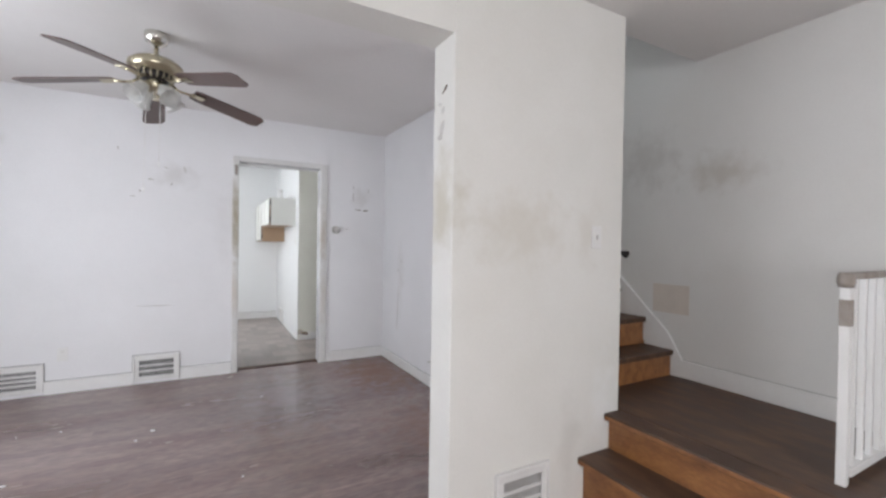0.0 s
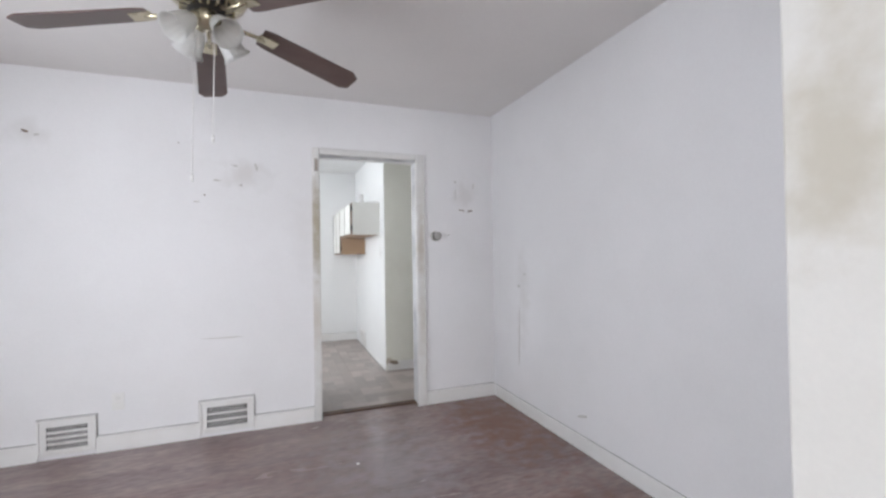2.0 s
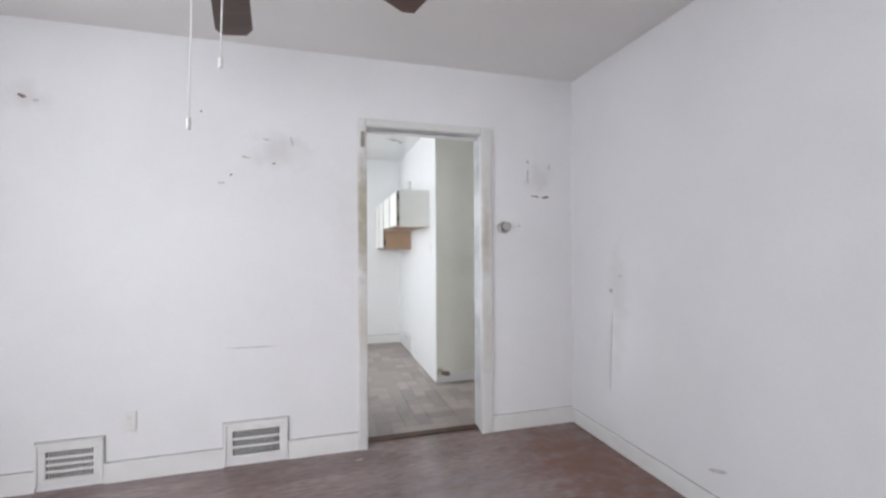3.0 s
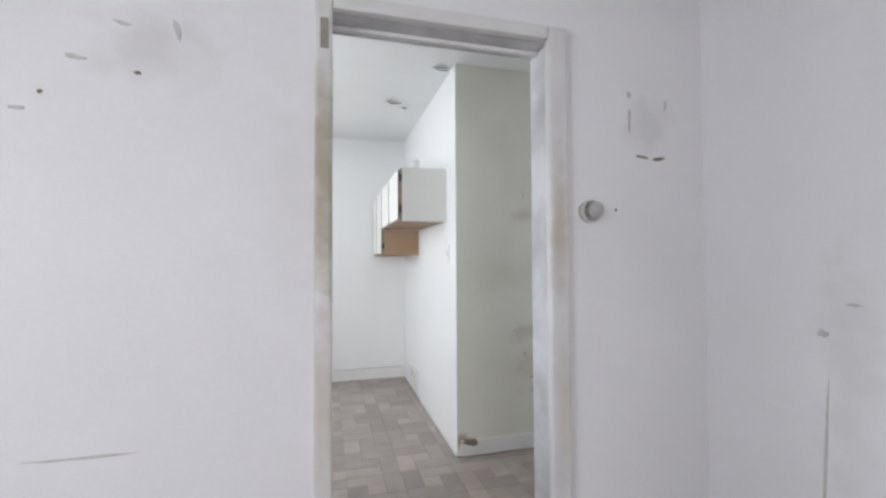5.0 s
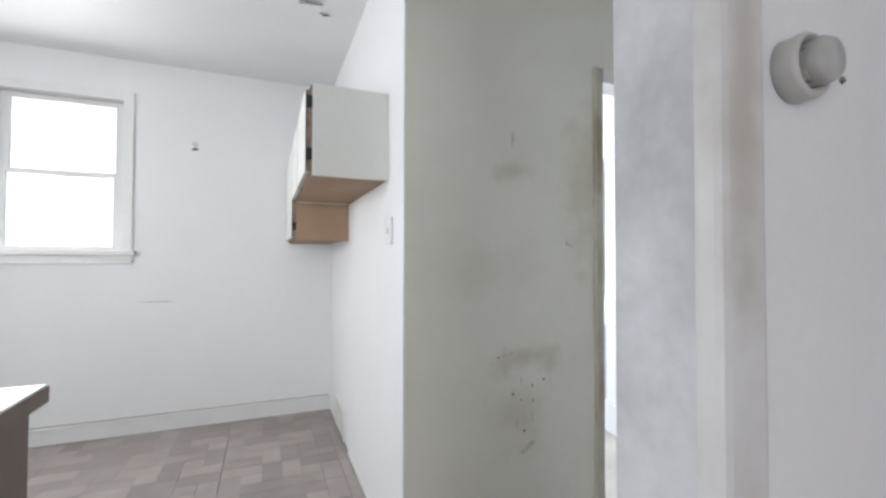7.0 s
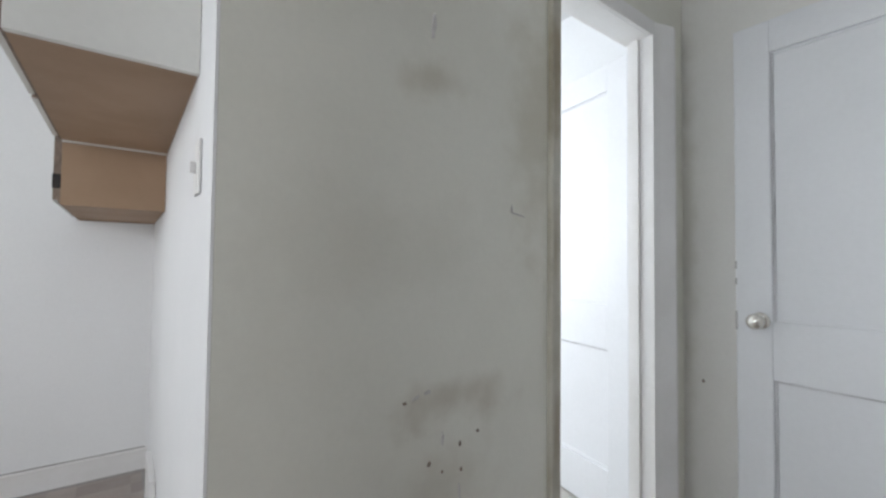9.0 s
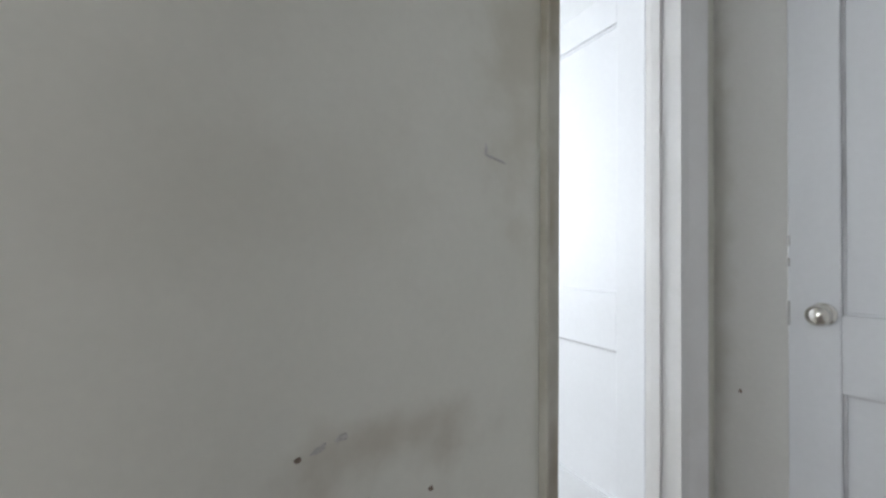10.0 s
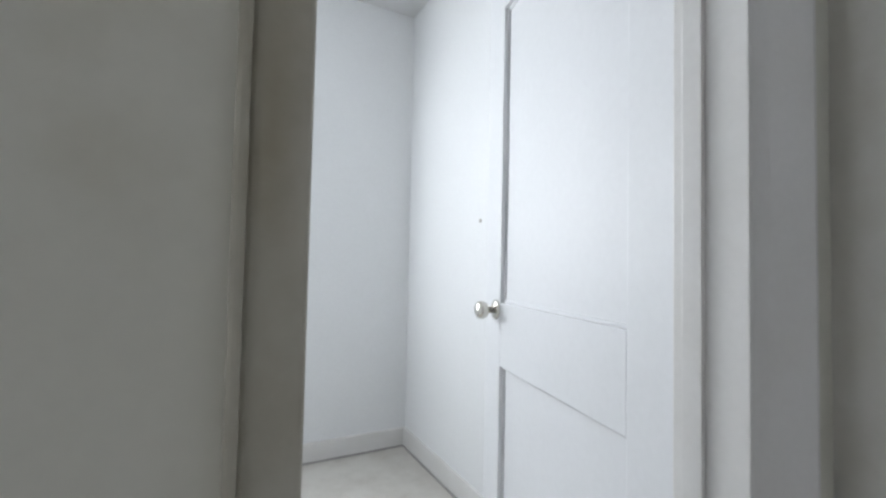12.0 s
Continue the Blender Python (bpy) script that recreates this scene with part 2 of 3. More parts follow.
M_flake = surface("peeling_white_paint", (0.78, 0.77, 0.75), (0.62, 0.60, 0.57), 0.7, 12, 60, 0.6, 0.1)
M_plastic = surface("clear_yellowed_plastic", (0.52, 0.51, 0.48), (0.40, 0.38, 0.34), 0.3, 10, 60, 0.5, 0.03)

M_glass = bpy.data.materials.new("window_glass")
_, _, _, gp = nodes_of(M_glass)
gp.inputs["Base Color"].default_value, gp.inputs["Roughness"].default_value = (1, 1, 1, 1), 0.0
gp.inputs["Transmission Weight"].default_value, gp.inputs["IOR"].default_value = 1.0, 1.45
M_frost = bpy.data.materials.new("frosted_ribbed_glass")
_, _, _, fp = nodes_of(M_frost)
fp.inputs["Base Color"].default_value, fp.inputs["Roughness"].default_value = (0.90, 0.89, 0.87, 1), 0.38
fp.inputs["Transmission Weight"].default_value = 0.6
M_outside = bpy.data.materials.new("bright_overcast_distance")
ot, on, ol, op = nodes_of(M_outside)
op.inputs["Base Color"].default_value = (0.8, 0.82, 0.85, 1)
op.inputs["Emission Color"].default_value, op.inputs["Emission Strength"].default_value = (0.95, 0.97, 1, 1), 1.6

# ---- builders ----


def add_box(bm, x0, x1, y0, y1, z0, z1, bevel=0.0):
    vs = [bm.verts.new(v) for v in ((x0, y0, z0), (x1, y0, z0), (x1, y1, z0), (x0, y1, z0), (x0, y0, z1), (x1, y0, z1), (x1, y1, z1), (x0, y1, z1))]
    fs = [bm.faces.new([vs[i] for i in q]) for q in ((3, 2, 1, 0), (4, 5, 6, 7), (0, 1, 5, 4), (1, 2, 6, 5), (2, 3, 7, 6), (3, 0, 4, 7))]
    if bevel:
        es = list({e for f in fs for e in f.edges})
        bmesh.ops.bevel(bm, geom=es, offset=bevel, segments=2, affect="EDGES", profile=0.6)
    return bm


def box(x0, x1, y0, y1, z0, z1, bevel=0.0):
    return add_box(bmesh.new(), x0, x1, y0, y1, z0, z1, bevel)


def lathe(profile, steps=28, ribs=0, rib=0.0):
    """A turned shape about z from (radius, height) pairs."""
    bm = bmesh.new()
    rings = []
    for r, z in profile:
        ring = []
        for k in range(steps):
            a = 2 * math.pi * k / steps
            q = r * (1 + rib * math.cos(ribs * a)) if ribs else r
            ring.append(bm.verts.new((q * math.cos(a), q * math.sin(a), z)))
        rings.append(ring)
    for a, b in zip(rings, rings[1:]):
        for k in range(steps):
            bm.faces.new((a[k], a[(k + 1) % steps], b[(k + 1) % steps], b[k]))
    for ring, flip in ((rings[0], True), (rings[-1], False)):
        if profile[0 if flip else -1][0] > 1e-4 and not ribs:
            bm.faces.new(ring[::-1] if flip else ring)
    for f in bm.faces:
        f.smooth = True
    bmesh.ops.recalc_face_normals(bm, faces=bm.faces)
    return bm


def tube(points, radius, steps=8):
    """A round bar along a few points."""
    bm = bmesh.new()
    pts = [Vector(q) for q in points]
    rings = []
    for i, q in enumerate(pts):
        d = (pts[min(i + 1, len(pts) - 1)] - pts[max(i - 1, 0)]).normalized()
        u = d.orthogonal().normalized()
        v = d.cross(u)
        if rings and abs(d.z) < 0.99:
            u = Vector((0, 0, 1)).cross(d).normalized()
            v = d.cross(u)
        rings.append([bm.verts.new(q + radius * (math.cos(2 * math.pi * k / steps) * u + math.sin(2 * math.pi * k / steps) * v)) for k in range(steps)])
    for a, b in zip(rings, rings[1:]):
        for k in range(steps):
            bm.faces.new((a[k], a[(k + 1) % steps], b[(k + 1) % steps], b[k])).smooth = True
    bm.faces.new(rings[0][::-1])
    bm.faces.new(rings[-1])
    bmesh.ops.recalc_face_normals(bm, faces=bm.faces)
    return bm


def turned(bm, m):
    bmesh.ops.transform(bm, matrix=m, verts=bm.verts)
    return bm


def mesh_of(name, bm, material):
    me = bpy.data.meshes.new(name)
    bm.to_mesh(me)
    bm.free()
    me.materials.append(material)
    return me


def part(name, bm, material, parent, label=""):
    ob = new(name, mesh_of(name, bm, material))
    ob.parent = parent
    return tagged(ob, label)


def thing(name, m, label, category, group="", kind=""):
    ob = new(name)
    ob.empty_display_size = 0.05
    ob.matrix_world = m
    return tagged(ob, label, category, group, kind)


def structure(name, bm, material, label, category):
    return tagged(new(name, mesh_of(name, bm, material)), label, category, "", "structure")


def solid(name, boxes, material, label, category):
    bm = bmesh.new()
    for b in boxes:
        add_box(bm, *b)
    return structure(name, bm, material, label, category)


H = 2.55      # ceiling height
YL = 4.66     # face of the wall between living room and kitchen
YG = 5.855    # face of the green hall wall

# ---- walls, floors, ceilings ----
solid("wall_living_north", [(-2.2, 0.283, YL, 4.80, 0, H), (1.145, 3.09, YL, 4.80, 0, H), (0.283, 1.145, YL, 4.80, 2.103, H)], M_living,
      "scuffed white plaster wall with a doorway to the kitchen", "wall")
solid("wall_living_east", [(1.87, 2.02, 1.69, YL, 0, H)], M_living, "plain white plaster wall of the living room", "wall")
pillar = solid("wall_pillar", [(0.957, 2.02, 1.51, 1.69, 0, H)], M_pillar, "stained cream plaster wall end beside the stairs", "wall")
bev = pillar.modifiers.new("worn_edge", "BEVEL")
bev.width, bev.segments = 0.006, 3
solid("wall_header", [(-1.7, 0.957, 1.513, 1.687, 2.20, H), (-2.2, -1.7, 1.513, 1.687, 0, H)], M_pillar, "white plaster header over the wide opening", "wall")
solid("wall_west", [(-2.35, -2.2, -2.6, 1.72, 0, H), (-2.35, -2.2, 3.04, YL, 0, H), (-2.35, -2.2, 1.72, 3.04, 0, 0.8), (-2.35, -2.2, 1.72, 3.04, 2.1, H)], M_living,
      "white plaster wall with a window opening", "wall")
solid("wall_south", [(-2.35, -1.2, -2.75, -2.6, 0, H), (0.8, 3.05, -2.75, -2.6, 0, H), (-1.2, 0.8, -2.75, -2.6, 0, 0.75), (-1.2, 0.8, -2.75, -2.6, 2.15, H)], M_living,
      "unseen white plaster front wall with an added window opening", "wall")
solid("wall_stair_east", [(2.9, 3.05, -2.6, YL, 0, 4.6)], M_stair_wall, "smudged white plaster wall along the stairs", "wall")
solid("wall_stair_shaft", [(2.02, 2.9, YL - 0.1, YL, H, 4.6), (1.87, 2.02, 1.64, YL, H + 0.12, 4.6), (2.02, 2.9, 1.54, 1.64, H + 0.12, 4.6), (2.02, 2.9, 1.64, YL, 4.6, 4.7)], M_stair_wall,
      "white plaster stairwell wall above the stairs", "wall")
solid("wall_green", [(1.133, 2.084, YG, 5.955, 0, H), (2.671, 3.19, YG, 5.955, 0, H), (2.084, 2.671, YG, 5.955, 2.03, H)], M_green,
      "stained pale green hall wall with a doorway", "wall")
solid("wall_kitchen_east", [(1.13, 1.25, 5.956, 7.81, 0, H), (1.127, 1.1325, 5.856, 5.956, 0, H)], M_kitchen, "white painted kitchen wall behind the wall cabinets", "wall")
solid("wall_kitchen_north", [(-1.75, -0.95, 7.81, 7.95, 0, H), (-0.25, 1.25, 7.81, 7.95, 0, H), (-0.95, -0.25, 7.81, 7.95, 0, 1.24), (-0.95, -0.25, 7.81, 7.95, 2.27, H)], M_kitchen,
      "white painted kitchen wall with a sash window", "wall")
solid("wall_kitchen_west", [(-1.75, -1.6, 4.84, 5.15, 0, H), (-1.75, -1.6, 6.45, 7.81, 0, H), (-1.75, -1.6, 5.15, 6.45, 0, 1.0), (-1.75, -1.6, 5.15, 6.45, 2.2, H)], M_kitchen,
      "white painted kitchen wall with a window opening", "wall")
solid("wall_kitchen_south", [(-1.6, 0.280, 4.80, 4.806, 0, H), (1.148, 2.925, 4.80, 4.806, 0, H), (0.280, 1.148, 4.80, 4.806, 2.106, H)], M_kitchen, "white painted kitchen face of the dividing wall", "wall")
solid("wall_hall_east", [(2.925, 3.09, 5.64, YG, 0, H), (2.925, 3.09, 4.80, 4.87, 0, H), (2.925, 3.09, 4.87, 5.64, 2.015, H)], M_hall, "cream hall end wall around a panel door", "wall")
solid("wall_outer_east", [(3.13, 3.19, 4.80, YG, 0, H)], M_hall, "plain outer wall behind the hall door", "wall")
solid("wall_back_east", [(3.04, 3.19, 5.955, 7.88, 0, H)], M_back, "plain pale white wall of the back room", "wall")
solid("wall_back_north", [(1.25, 1.42, 7.88, 8.0, 0, H), (2.28, 3.19, 7.88, 8.0, 0, H), (1.42, 2.28, 7.88, 8.0, 0, 0.9), (1.42, 2.28, 7.88, 8.0, 2.1, H)], M_back, "plain pale white wall of the back room with an added unseen window", "wall")
solid("wall_back_skin", [(1.251, 1.256, 5.956, 7.88, 0, H), (1.256, 2.082, 5.956, 5.961, 0, H), (2.68, 3.04, 5.956, 5.961, 0, H)], M_back, "pale white inner faces of the back room", "wall")

solid("ceiling_living", [(-2.35, 2.02, -2.75, YL + 0.09, H, H + 0.12), (2.02, 3.05, -2.75, 1.64, H, H + 0.12)], M_ceiling, "off-white painted plaster ceiling", "ceiling")
solid("ceiling_kitchen", [(-1.75, 3.19, YL + 0.09, 8.0, H + 0.001, H + 0.12)], M_kceil, "white painted kitchen ceiling with peeling paint", "ceiling")

solid("floor_gap", [(-1.6, 1.116, 7.779, 7.7945, -0.004, 0.0035), (1.1055, 1.1175, 5.87, 7.778, -0.004, 0.0035), (2.3, 3.024, 7.846, 7.8648, 0.0005, 0.003), (3.012, 3.0248, 6.9, 7.846, 0.0005, 0.003)], M_gap_line, "dark dirty gap at the floor edge", "trim")
floor_living = solid("floor_living", [(-2.35, 3.05, -2.75, 4.75, -0.15, -0.012)], M_subfloor, "dark worn wooden strip floor", "floor")
floor_kitchen = solid("floor_kitchen", [(-1.75, 3.19, 4.75, 5.905, -0.15, -0.006), (-1.75, 1.19, 5.905, 8.0, -0.15, -0.006)], M_grout, "grey-brown patterned vinyl kitchen floor", "floor")
solid("floor_back_room", [(1.19, 3.19, 5.905, 8.0, -0.15, 0.0)], M_backfloor, "pale scuffed vinyl floor of the back room", "floor")
solid("threshold", [(0.30, 1.145, 4.735, 4.80, -0.006, 0.010)], M_tread, "dark wooden threshold strip in the doorway", "threshold")
structure("ground", box(-60, 60, -60, 60, -0.5, -0.16), M_grey, "plain ground outside", "ground")

# ---- trim ----


def run_trim(name, boxes, material, label):
    bm = bmesh.new()
    for b in boxes:
        add_box(bm, *b, 0.004)
    return structure(name, bm, material, label, "baseboard")


run_trim("baseboard_living", [(-2.2, -1.43, 4.644, YL, 0, 0.11), (-1.12, -0.51, 4.644, YL, 0, 0.11), (-0.155, 0.277, 4.644, YL, 0, 0.11), (1.207, 1.87, 4.644, YL, 0, 0.11),
                              (-2.2, -1.43, 4.638, YL, 0.10, 0.112), (-1.12, -0.51, 4.638, YL, 0.10, 0.112), (-0.155, 0.277, 4.638, YL, 0.10, 0.112), (1.207, 1.87, 4.638, YL, 0.10, 0.112),
                              (1.855, 1.87, 1.69, 4.636, 0, 0.095)], M_trim, "white painted wooden baseboard")
run_trim("baseboard_kitchen", [(0.2, 1.13, 7.795, 7.81, 0, 0.11), (-1.6, 0.2, 7.795, 7.81, 0, 0.11), (-1.6, 1.13, 7.789, 7.81, 0.098, 0.112), (1.118, 1.13, 5.86, 6.95, 0, 0.03)], M_trim, "white painted wooden baseboard")
run_trim("baseboard_hall", [(1.15, 2.034, 5.838, YG, 0, 0.10), (2.91, 2.925, 5.655, 5.838, 0, 0.1)], M_trim, "scuffed white hall baseboard")
run_trim("baseboard_back_room", [(1.256, 3.025, 7.865, 7.88, 0, 0.10), (3.025, 3.04, 5.961, 7.88, 0, 0.10)], M_trim, "white painted baseboard")
run_trim("baseboard_landing", [(2.885, 2.9, 0.55, 1.74, 0.431, 0.548)], M_trim, "white painted baseboard on the landing")

solid("gap_shadow_line", [(-2.2, -1.435, 4.656, YL, 0.112, 0.117), (-1.115, -0.515, 4.656, YL, 0.112, 0.117), (-0.15, 0.277, 4.656, YL, 0.112, 0.117), (1.207, 1.855, 4.656, YL, 0.112, 0.116),
                     (-0.52, -0.15, 4.656, YL, 0.262, 0.267), (-0.52, -0.515, 4.656, YL, 0.117, 0.262), (-0.155, -0.15, 4.656, YL, 0.117, 0.262),
                     (-1.437, -1.113, 4.656, YL, 0.262, 0.267), (-1.437, -1.432, 4.656, YL, 0.117, 0.262), (-1.118, -1.113, 4.656, YL, 0.117, 0.262),
                     (-1.6, 1.118, 7.806, 7.81, 0.112, 0.117), (1.866, 1.87, 1.70, 4.65, 0.095, 0.098), (2.8955, 2.9, 0.55, 1.69, 0.5485, 0.552)], M_gap_line, "dark strip for the gap and shadow line above the baseboard", "trim")


def casing(name, boxes, material, label, bevel=0.008):
    ob = thing(name, pose(0, 0, 0), label, "door frame", kind="structure")
    for n, b in boxes:
        part(n, box(*b, bevel), material, ob)
    return ob


kc = casing("door_frame_1", [("side", (0.278, 0.335, 4.632, 4.666, 0, 2.150)), ("side", (1.125, 1.207, 4.632, 4.672, 0, 2.150)), ("head", (0.335, 1.125, 4.632, 4.672, 2.098, 2.150)),
                             ],  M_jamb,
            "worn white door frame with brown rubbed edges", 0.012)
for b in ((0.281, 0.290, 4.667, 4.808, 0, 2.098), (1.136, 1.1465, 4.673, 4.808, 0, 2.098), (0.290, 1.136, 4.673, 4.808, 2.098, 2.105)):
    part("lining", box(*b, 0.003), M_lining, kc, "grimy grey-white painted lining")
part("hinge_leaf", box(0.296, 0.322, 4.629, 4.6335, 1.96, 2.06, 0.001), M_worn, kc, "old hinge leaf under worn paint")
part("track", box(0.312, 1.133, 4.735, 4.755, 2.082, 2.097, 0.003), M_vent, kc, "dull steel door track")
kf = casing("door_frame_2", [("back_band", (2.773, 2.797, 5.822, YG, 0, 2.08)), ("head", (2.092, 2.664, 5.842, YG, 2.02, 2.08))], M_trim,
       "white door frame of the back room", 0.004)
fb = bmesh.new()
rings = [[fb.verts.new((x, y, z)) for x, y in ((2.664, YG), (2.664, 5.846), (2.698, 5.838), (2.768, 5.815), (2.768, YG))] for z in (0, 2.08)]
fb.faces.new(rings[0][::-1])
fb.faces.new(rings[1])
for k in range(5):
    fb.faces.new((rings[0][k], rings[0][(k + 1) % 5], rings[1][(k + 1) % 5], rings[1][k]))
bmesh.ops.recalc_face_normals(fb, faces=fb.faces)
part("side", fb, M_trim, kf, "splayed white casing board")
casing("door_stop", [("lining", (2.646, 2.655, 5.838, 5.945, 0, 2.02)), ("backing", (2.655, 2.671, 5.853, 5.950, 0, 2.03)), ("stop", (2.636, 2.646, 5.895, 5.925, 0, 2.02)), ("head", (2.092, 2.655, YG, 5.96, 2.02, 2.03))], M_trim,
       "white door lining and stop strip", 0.002)
casing("door_frame_3", [("side", (2.045, 2.086, 5.842, YG, 0, 2.08)), ("bead", (2.036, 2.045, 5.834, YG, 0, 2.08)), ("lining", (2.082, 2.0895, 5.8565, 5.96, 0, 2.03))], M_gtrim, "rubbed pale green side of the door frame", 0.003)

# ---- doors ----


def panel_door(name, m, w, h, label, low=0.725, high=0.925):
    """Two-panel door; hinge at x = 0, its face with the panels towards -y."""
    ob = thing(name, m, label, "door", kind="structure")
    s, t = 0.115, 0.040
    part("stile", box(0, s, 0, t, 0, h, 0.004), M_door, ob)
    part("stile", box(w - s, w, 0, t, 0, h, 0.004), M_door, ob)
    for z0, z1 in ((0, 0.20), (low, high), (h - 0.12, h)):
        part("rail", box(s, w - s, 0.0005, t - 0.0005, z0, z1, 0.002), M_door, ob)
    for z0, z1 in ((0.20, low), (high, h - 0.12)):
        part("panel", box(s - 0.004, w - s + 0.004, 0.0175, t - 0.0175, z0 - 0.004, z1 + 0.004), M_door, ob)
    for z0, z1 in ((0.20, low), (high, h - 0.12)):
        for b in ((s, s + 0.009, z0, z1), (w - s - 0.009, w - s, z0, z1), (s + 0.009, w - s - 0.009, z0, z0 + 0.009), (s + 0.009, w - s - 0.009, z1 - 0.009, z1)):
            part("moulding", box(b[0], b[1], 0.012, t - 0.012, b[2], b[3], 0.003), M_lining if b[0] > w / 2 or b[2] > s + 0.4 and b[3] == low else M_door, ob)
    return ob


def knob_on(door, x, z, y=0.0, flip=False):
    m = Matrix.Translation((x, y, z)) @ Matrix.Rotation(radians(-90 if flip else 90), 4, "X")
    k = part("door_knob", turned(lathe([(0.011, 0.0), (0.011, 0.028), (0.022, 0.034), (0.028, 0.046), (0.027, 0.060), (0.018, 0.068), (0.0, 0.069)]), m), M_nickel, door, "polished nickel round knob")
    part("rosette", turned(lathe([(0.031, 0.0), (0.030, 0.005), (0.022, 0.009), (0.0, 0.009)]), m), M_nickel, k)


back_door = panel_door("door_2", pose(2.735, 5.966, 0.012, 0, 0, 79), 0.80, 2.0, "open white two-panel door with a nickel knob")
knob_on(back_door, 0.715, 0.90, 0.040, True)
knob_on(back_door, 0.715, 0.90)
for hz in (0.25, 1.75):
    part("hinge", tube([(-0.006, 0.0, hz), (-0.006, 0.0, hz + 0.09)], 0.007), M_nickel, back_door, "painted butt hinge")
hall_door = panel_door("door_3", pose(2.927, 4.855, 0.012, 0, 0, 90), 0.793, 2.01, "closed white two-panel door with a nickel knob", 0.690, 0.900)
knob_on(hall_door, 0.715, 0.90, 0.040, True)
for lz, lh in ((0.86, 0.07), (1.03, 0.025), (1.09, 0.03)):
    part("latch_mark", box(0.788, 0.7945, 0.035, 0.0415, lz, lz + lh, 0.001), M_steel, hall_door, "bare metal latch edge")

# ---- windows ----


def sash_window(name, m, w, h, label, st=0.034):
    """Double-hung window in an opening from (0, 0) to (w, h); the room lies towards -y."""
    ob = thing(name, m, label, "window", kind="structure")
    f = 0.055
    for n, b in (("frame", (-f, 0.004, -0.018, 0.0, 0, h + f)), ("frame", (w - 0.004, w + f, -0.018, 0.0, 0, h + f)), ("frame", (0.004, w - 0.004, -0.018, 0.0, h - 0.004, h + f)),
                 ("window_sill", (-f - 0.02, w + f + 0.02, -0.045, 0.02, -0.028, 0.004)), ("apron", (-f, w + f, -0.014, 0.0, -0.085, -0.028))):
        part(n, box(*b, 0.004), M_trim, ob)
    for k, (z0, z1, y) in enumerate(((h / 2 - 0.015, h - 0.004, 0.075), (0.004, h / 2 + 0.015, 0.035))):
        sash = part("sash", box(0.004, st, y, y + 0.035, z0, z1, 0.003), M_trim, ob)
        for b in ((w - st, w - 0.004, y, y + 0.035, z0, z1), (st, w - st, y, y + 0.035, z0, z0 + 0.03), (st, w - st, y, y + 0.035, z1 - 0.03, z1)):
            part("sash_rail", box(*b, 0.003), M_trim, sash)
        pane = part("pane", box(0.03, w - 0.03, y + 0.014, y + 0.018, z0 + 0.026, z1 - 0.026), M_glass, sash)
        pane.visible_shadow = False
    return ob


sash_window("window_1", pose(-0.95, 7.81, 1.24), 0.70, 1.03, "white painted sash window above the kitchen floor", 0.07)
sash_window("window_2", pose(-2.2, 1.72, 0.8, 0, 0, 90), 1.32, 1.3, "white painted sash window of the living room")
sash_window("window_3", pose(0.8, -2.6, 0.75, 0, 0, 180), 2.0, 1.4, "unseen white front window added to light the entry")
sash_window("window_4", pose(-1.6, 5.15, 1.0, 0, 0, 90), 1.3, 1.2, "white painted kitchen side window")
sash_window("window_5", pose(1.42, 7.88, 0.9), 0.86, 1.2, "unseen white window added to light the back room")
structure("backdrop", box(-7, 7, 14.0, 14.1, -0.15, 8), M_outside, "bright overcast distance outside the window", "backdrop")

# ---- stairs ----
stairs = thing("staircase", pose(0, 0, 0), "worn wooden staircase with dark treads and orange-brown risers", "stairs", kind="structure")
part("riser", box(1.76, 1.78, 0.52, 1.508, 0, 0.205), M_riser, stairs)
part("tread", box(1.715, 1.944, 0.52, 1.508, 0.205, 0.24, 0.008), M_tread, stairs)
part("riser", box(1.945, 1.965, 0.52, 1.508, 0.20, 0.395), M_riser, stairs)
part("nosing", box(1.905, 2.021, 0.52, 1.508, 0.395, 0.43, 0.008), M_tread, stairs)
part("nosing_edge", box(1.9025, 1.9065, 0.53, 1.50, 0.400, 0.419, 0.001), M_riser, stairs, "orange-brown worn nosing edge")
part("nosing_edge", box(1.7125, 1.7165, 0.53, 1.50, 0.209, 0.229, 0.001), M_riser, stairs, "orange-brown worn nosing edge")
part("landing", box(2.022, 2.898, 0.52, 1.775, 0.395, 0.43, 0.008), M_tread, stairs)
part("landing_side", box(1.79, 2.898, 0.49, 0.518, 0, 0.42, 0.003), M_trim, stairs, "white painted side panel")
ys, z = 1.755, 0.41
for k in range(9):
    part("riser", box(2.024, 2.898, ys + 0.02, ys + 0.04, z, z + 0.16), M_riser, stairs)
    part("tread", box(2.022, 2.898, ys, ys + 0.255, z + 0.16, z + 0.195, 0.008), M_tread, stairs)
    ys, z = ys + 0.215, z + 0.195
sk = bmesh.new()
pr = [(1.70, 0.42), (1.70, 0.56), (1.80, 0.72), (3.6, 2.36), (3.6, 2.10), (1.76, 0.42)]
va = [sk.verts.new((2.884, y, zz)) for y, zz in pr]
vb = [sk.verts.new((2.8995, y, zz)) for y, zz in pr]
sk.faces.new(va)
sk.faces.new(vb[::-1])
for i in range(len(pr)):
    j = (i + 1) % len(pr)
    sk.faces.new((va[j], va[i], vb[i], vb[j]))
bmesh.ops.recalc_face_normals(sk, faces=sk.faces)
structure("stair_skirt", sk, M_trim, "white painted skirt board rising along the stairs", "trim")

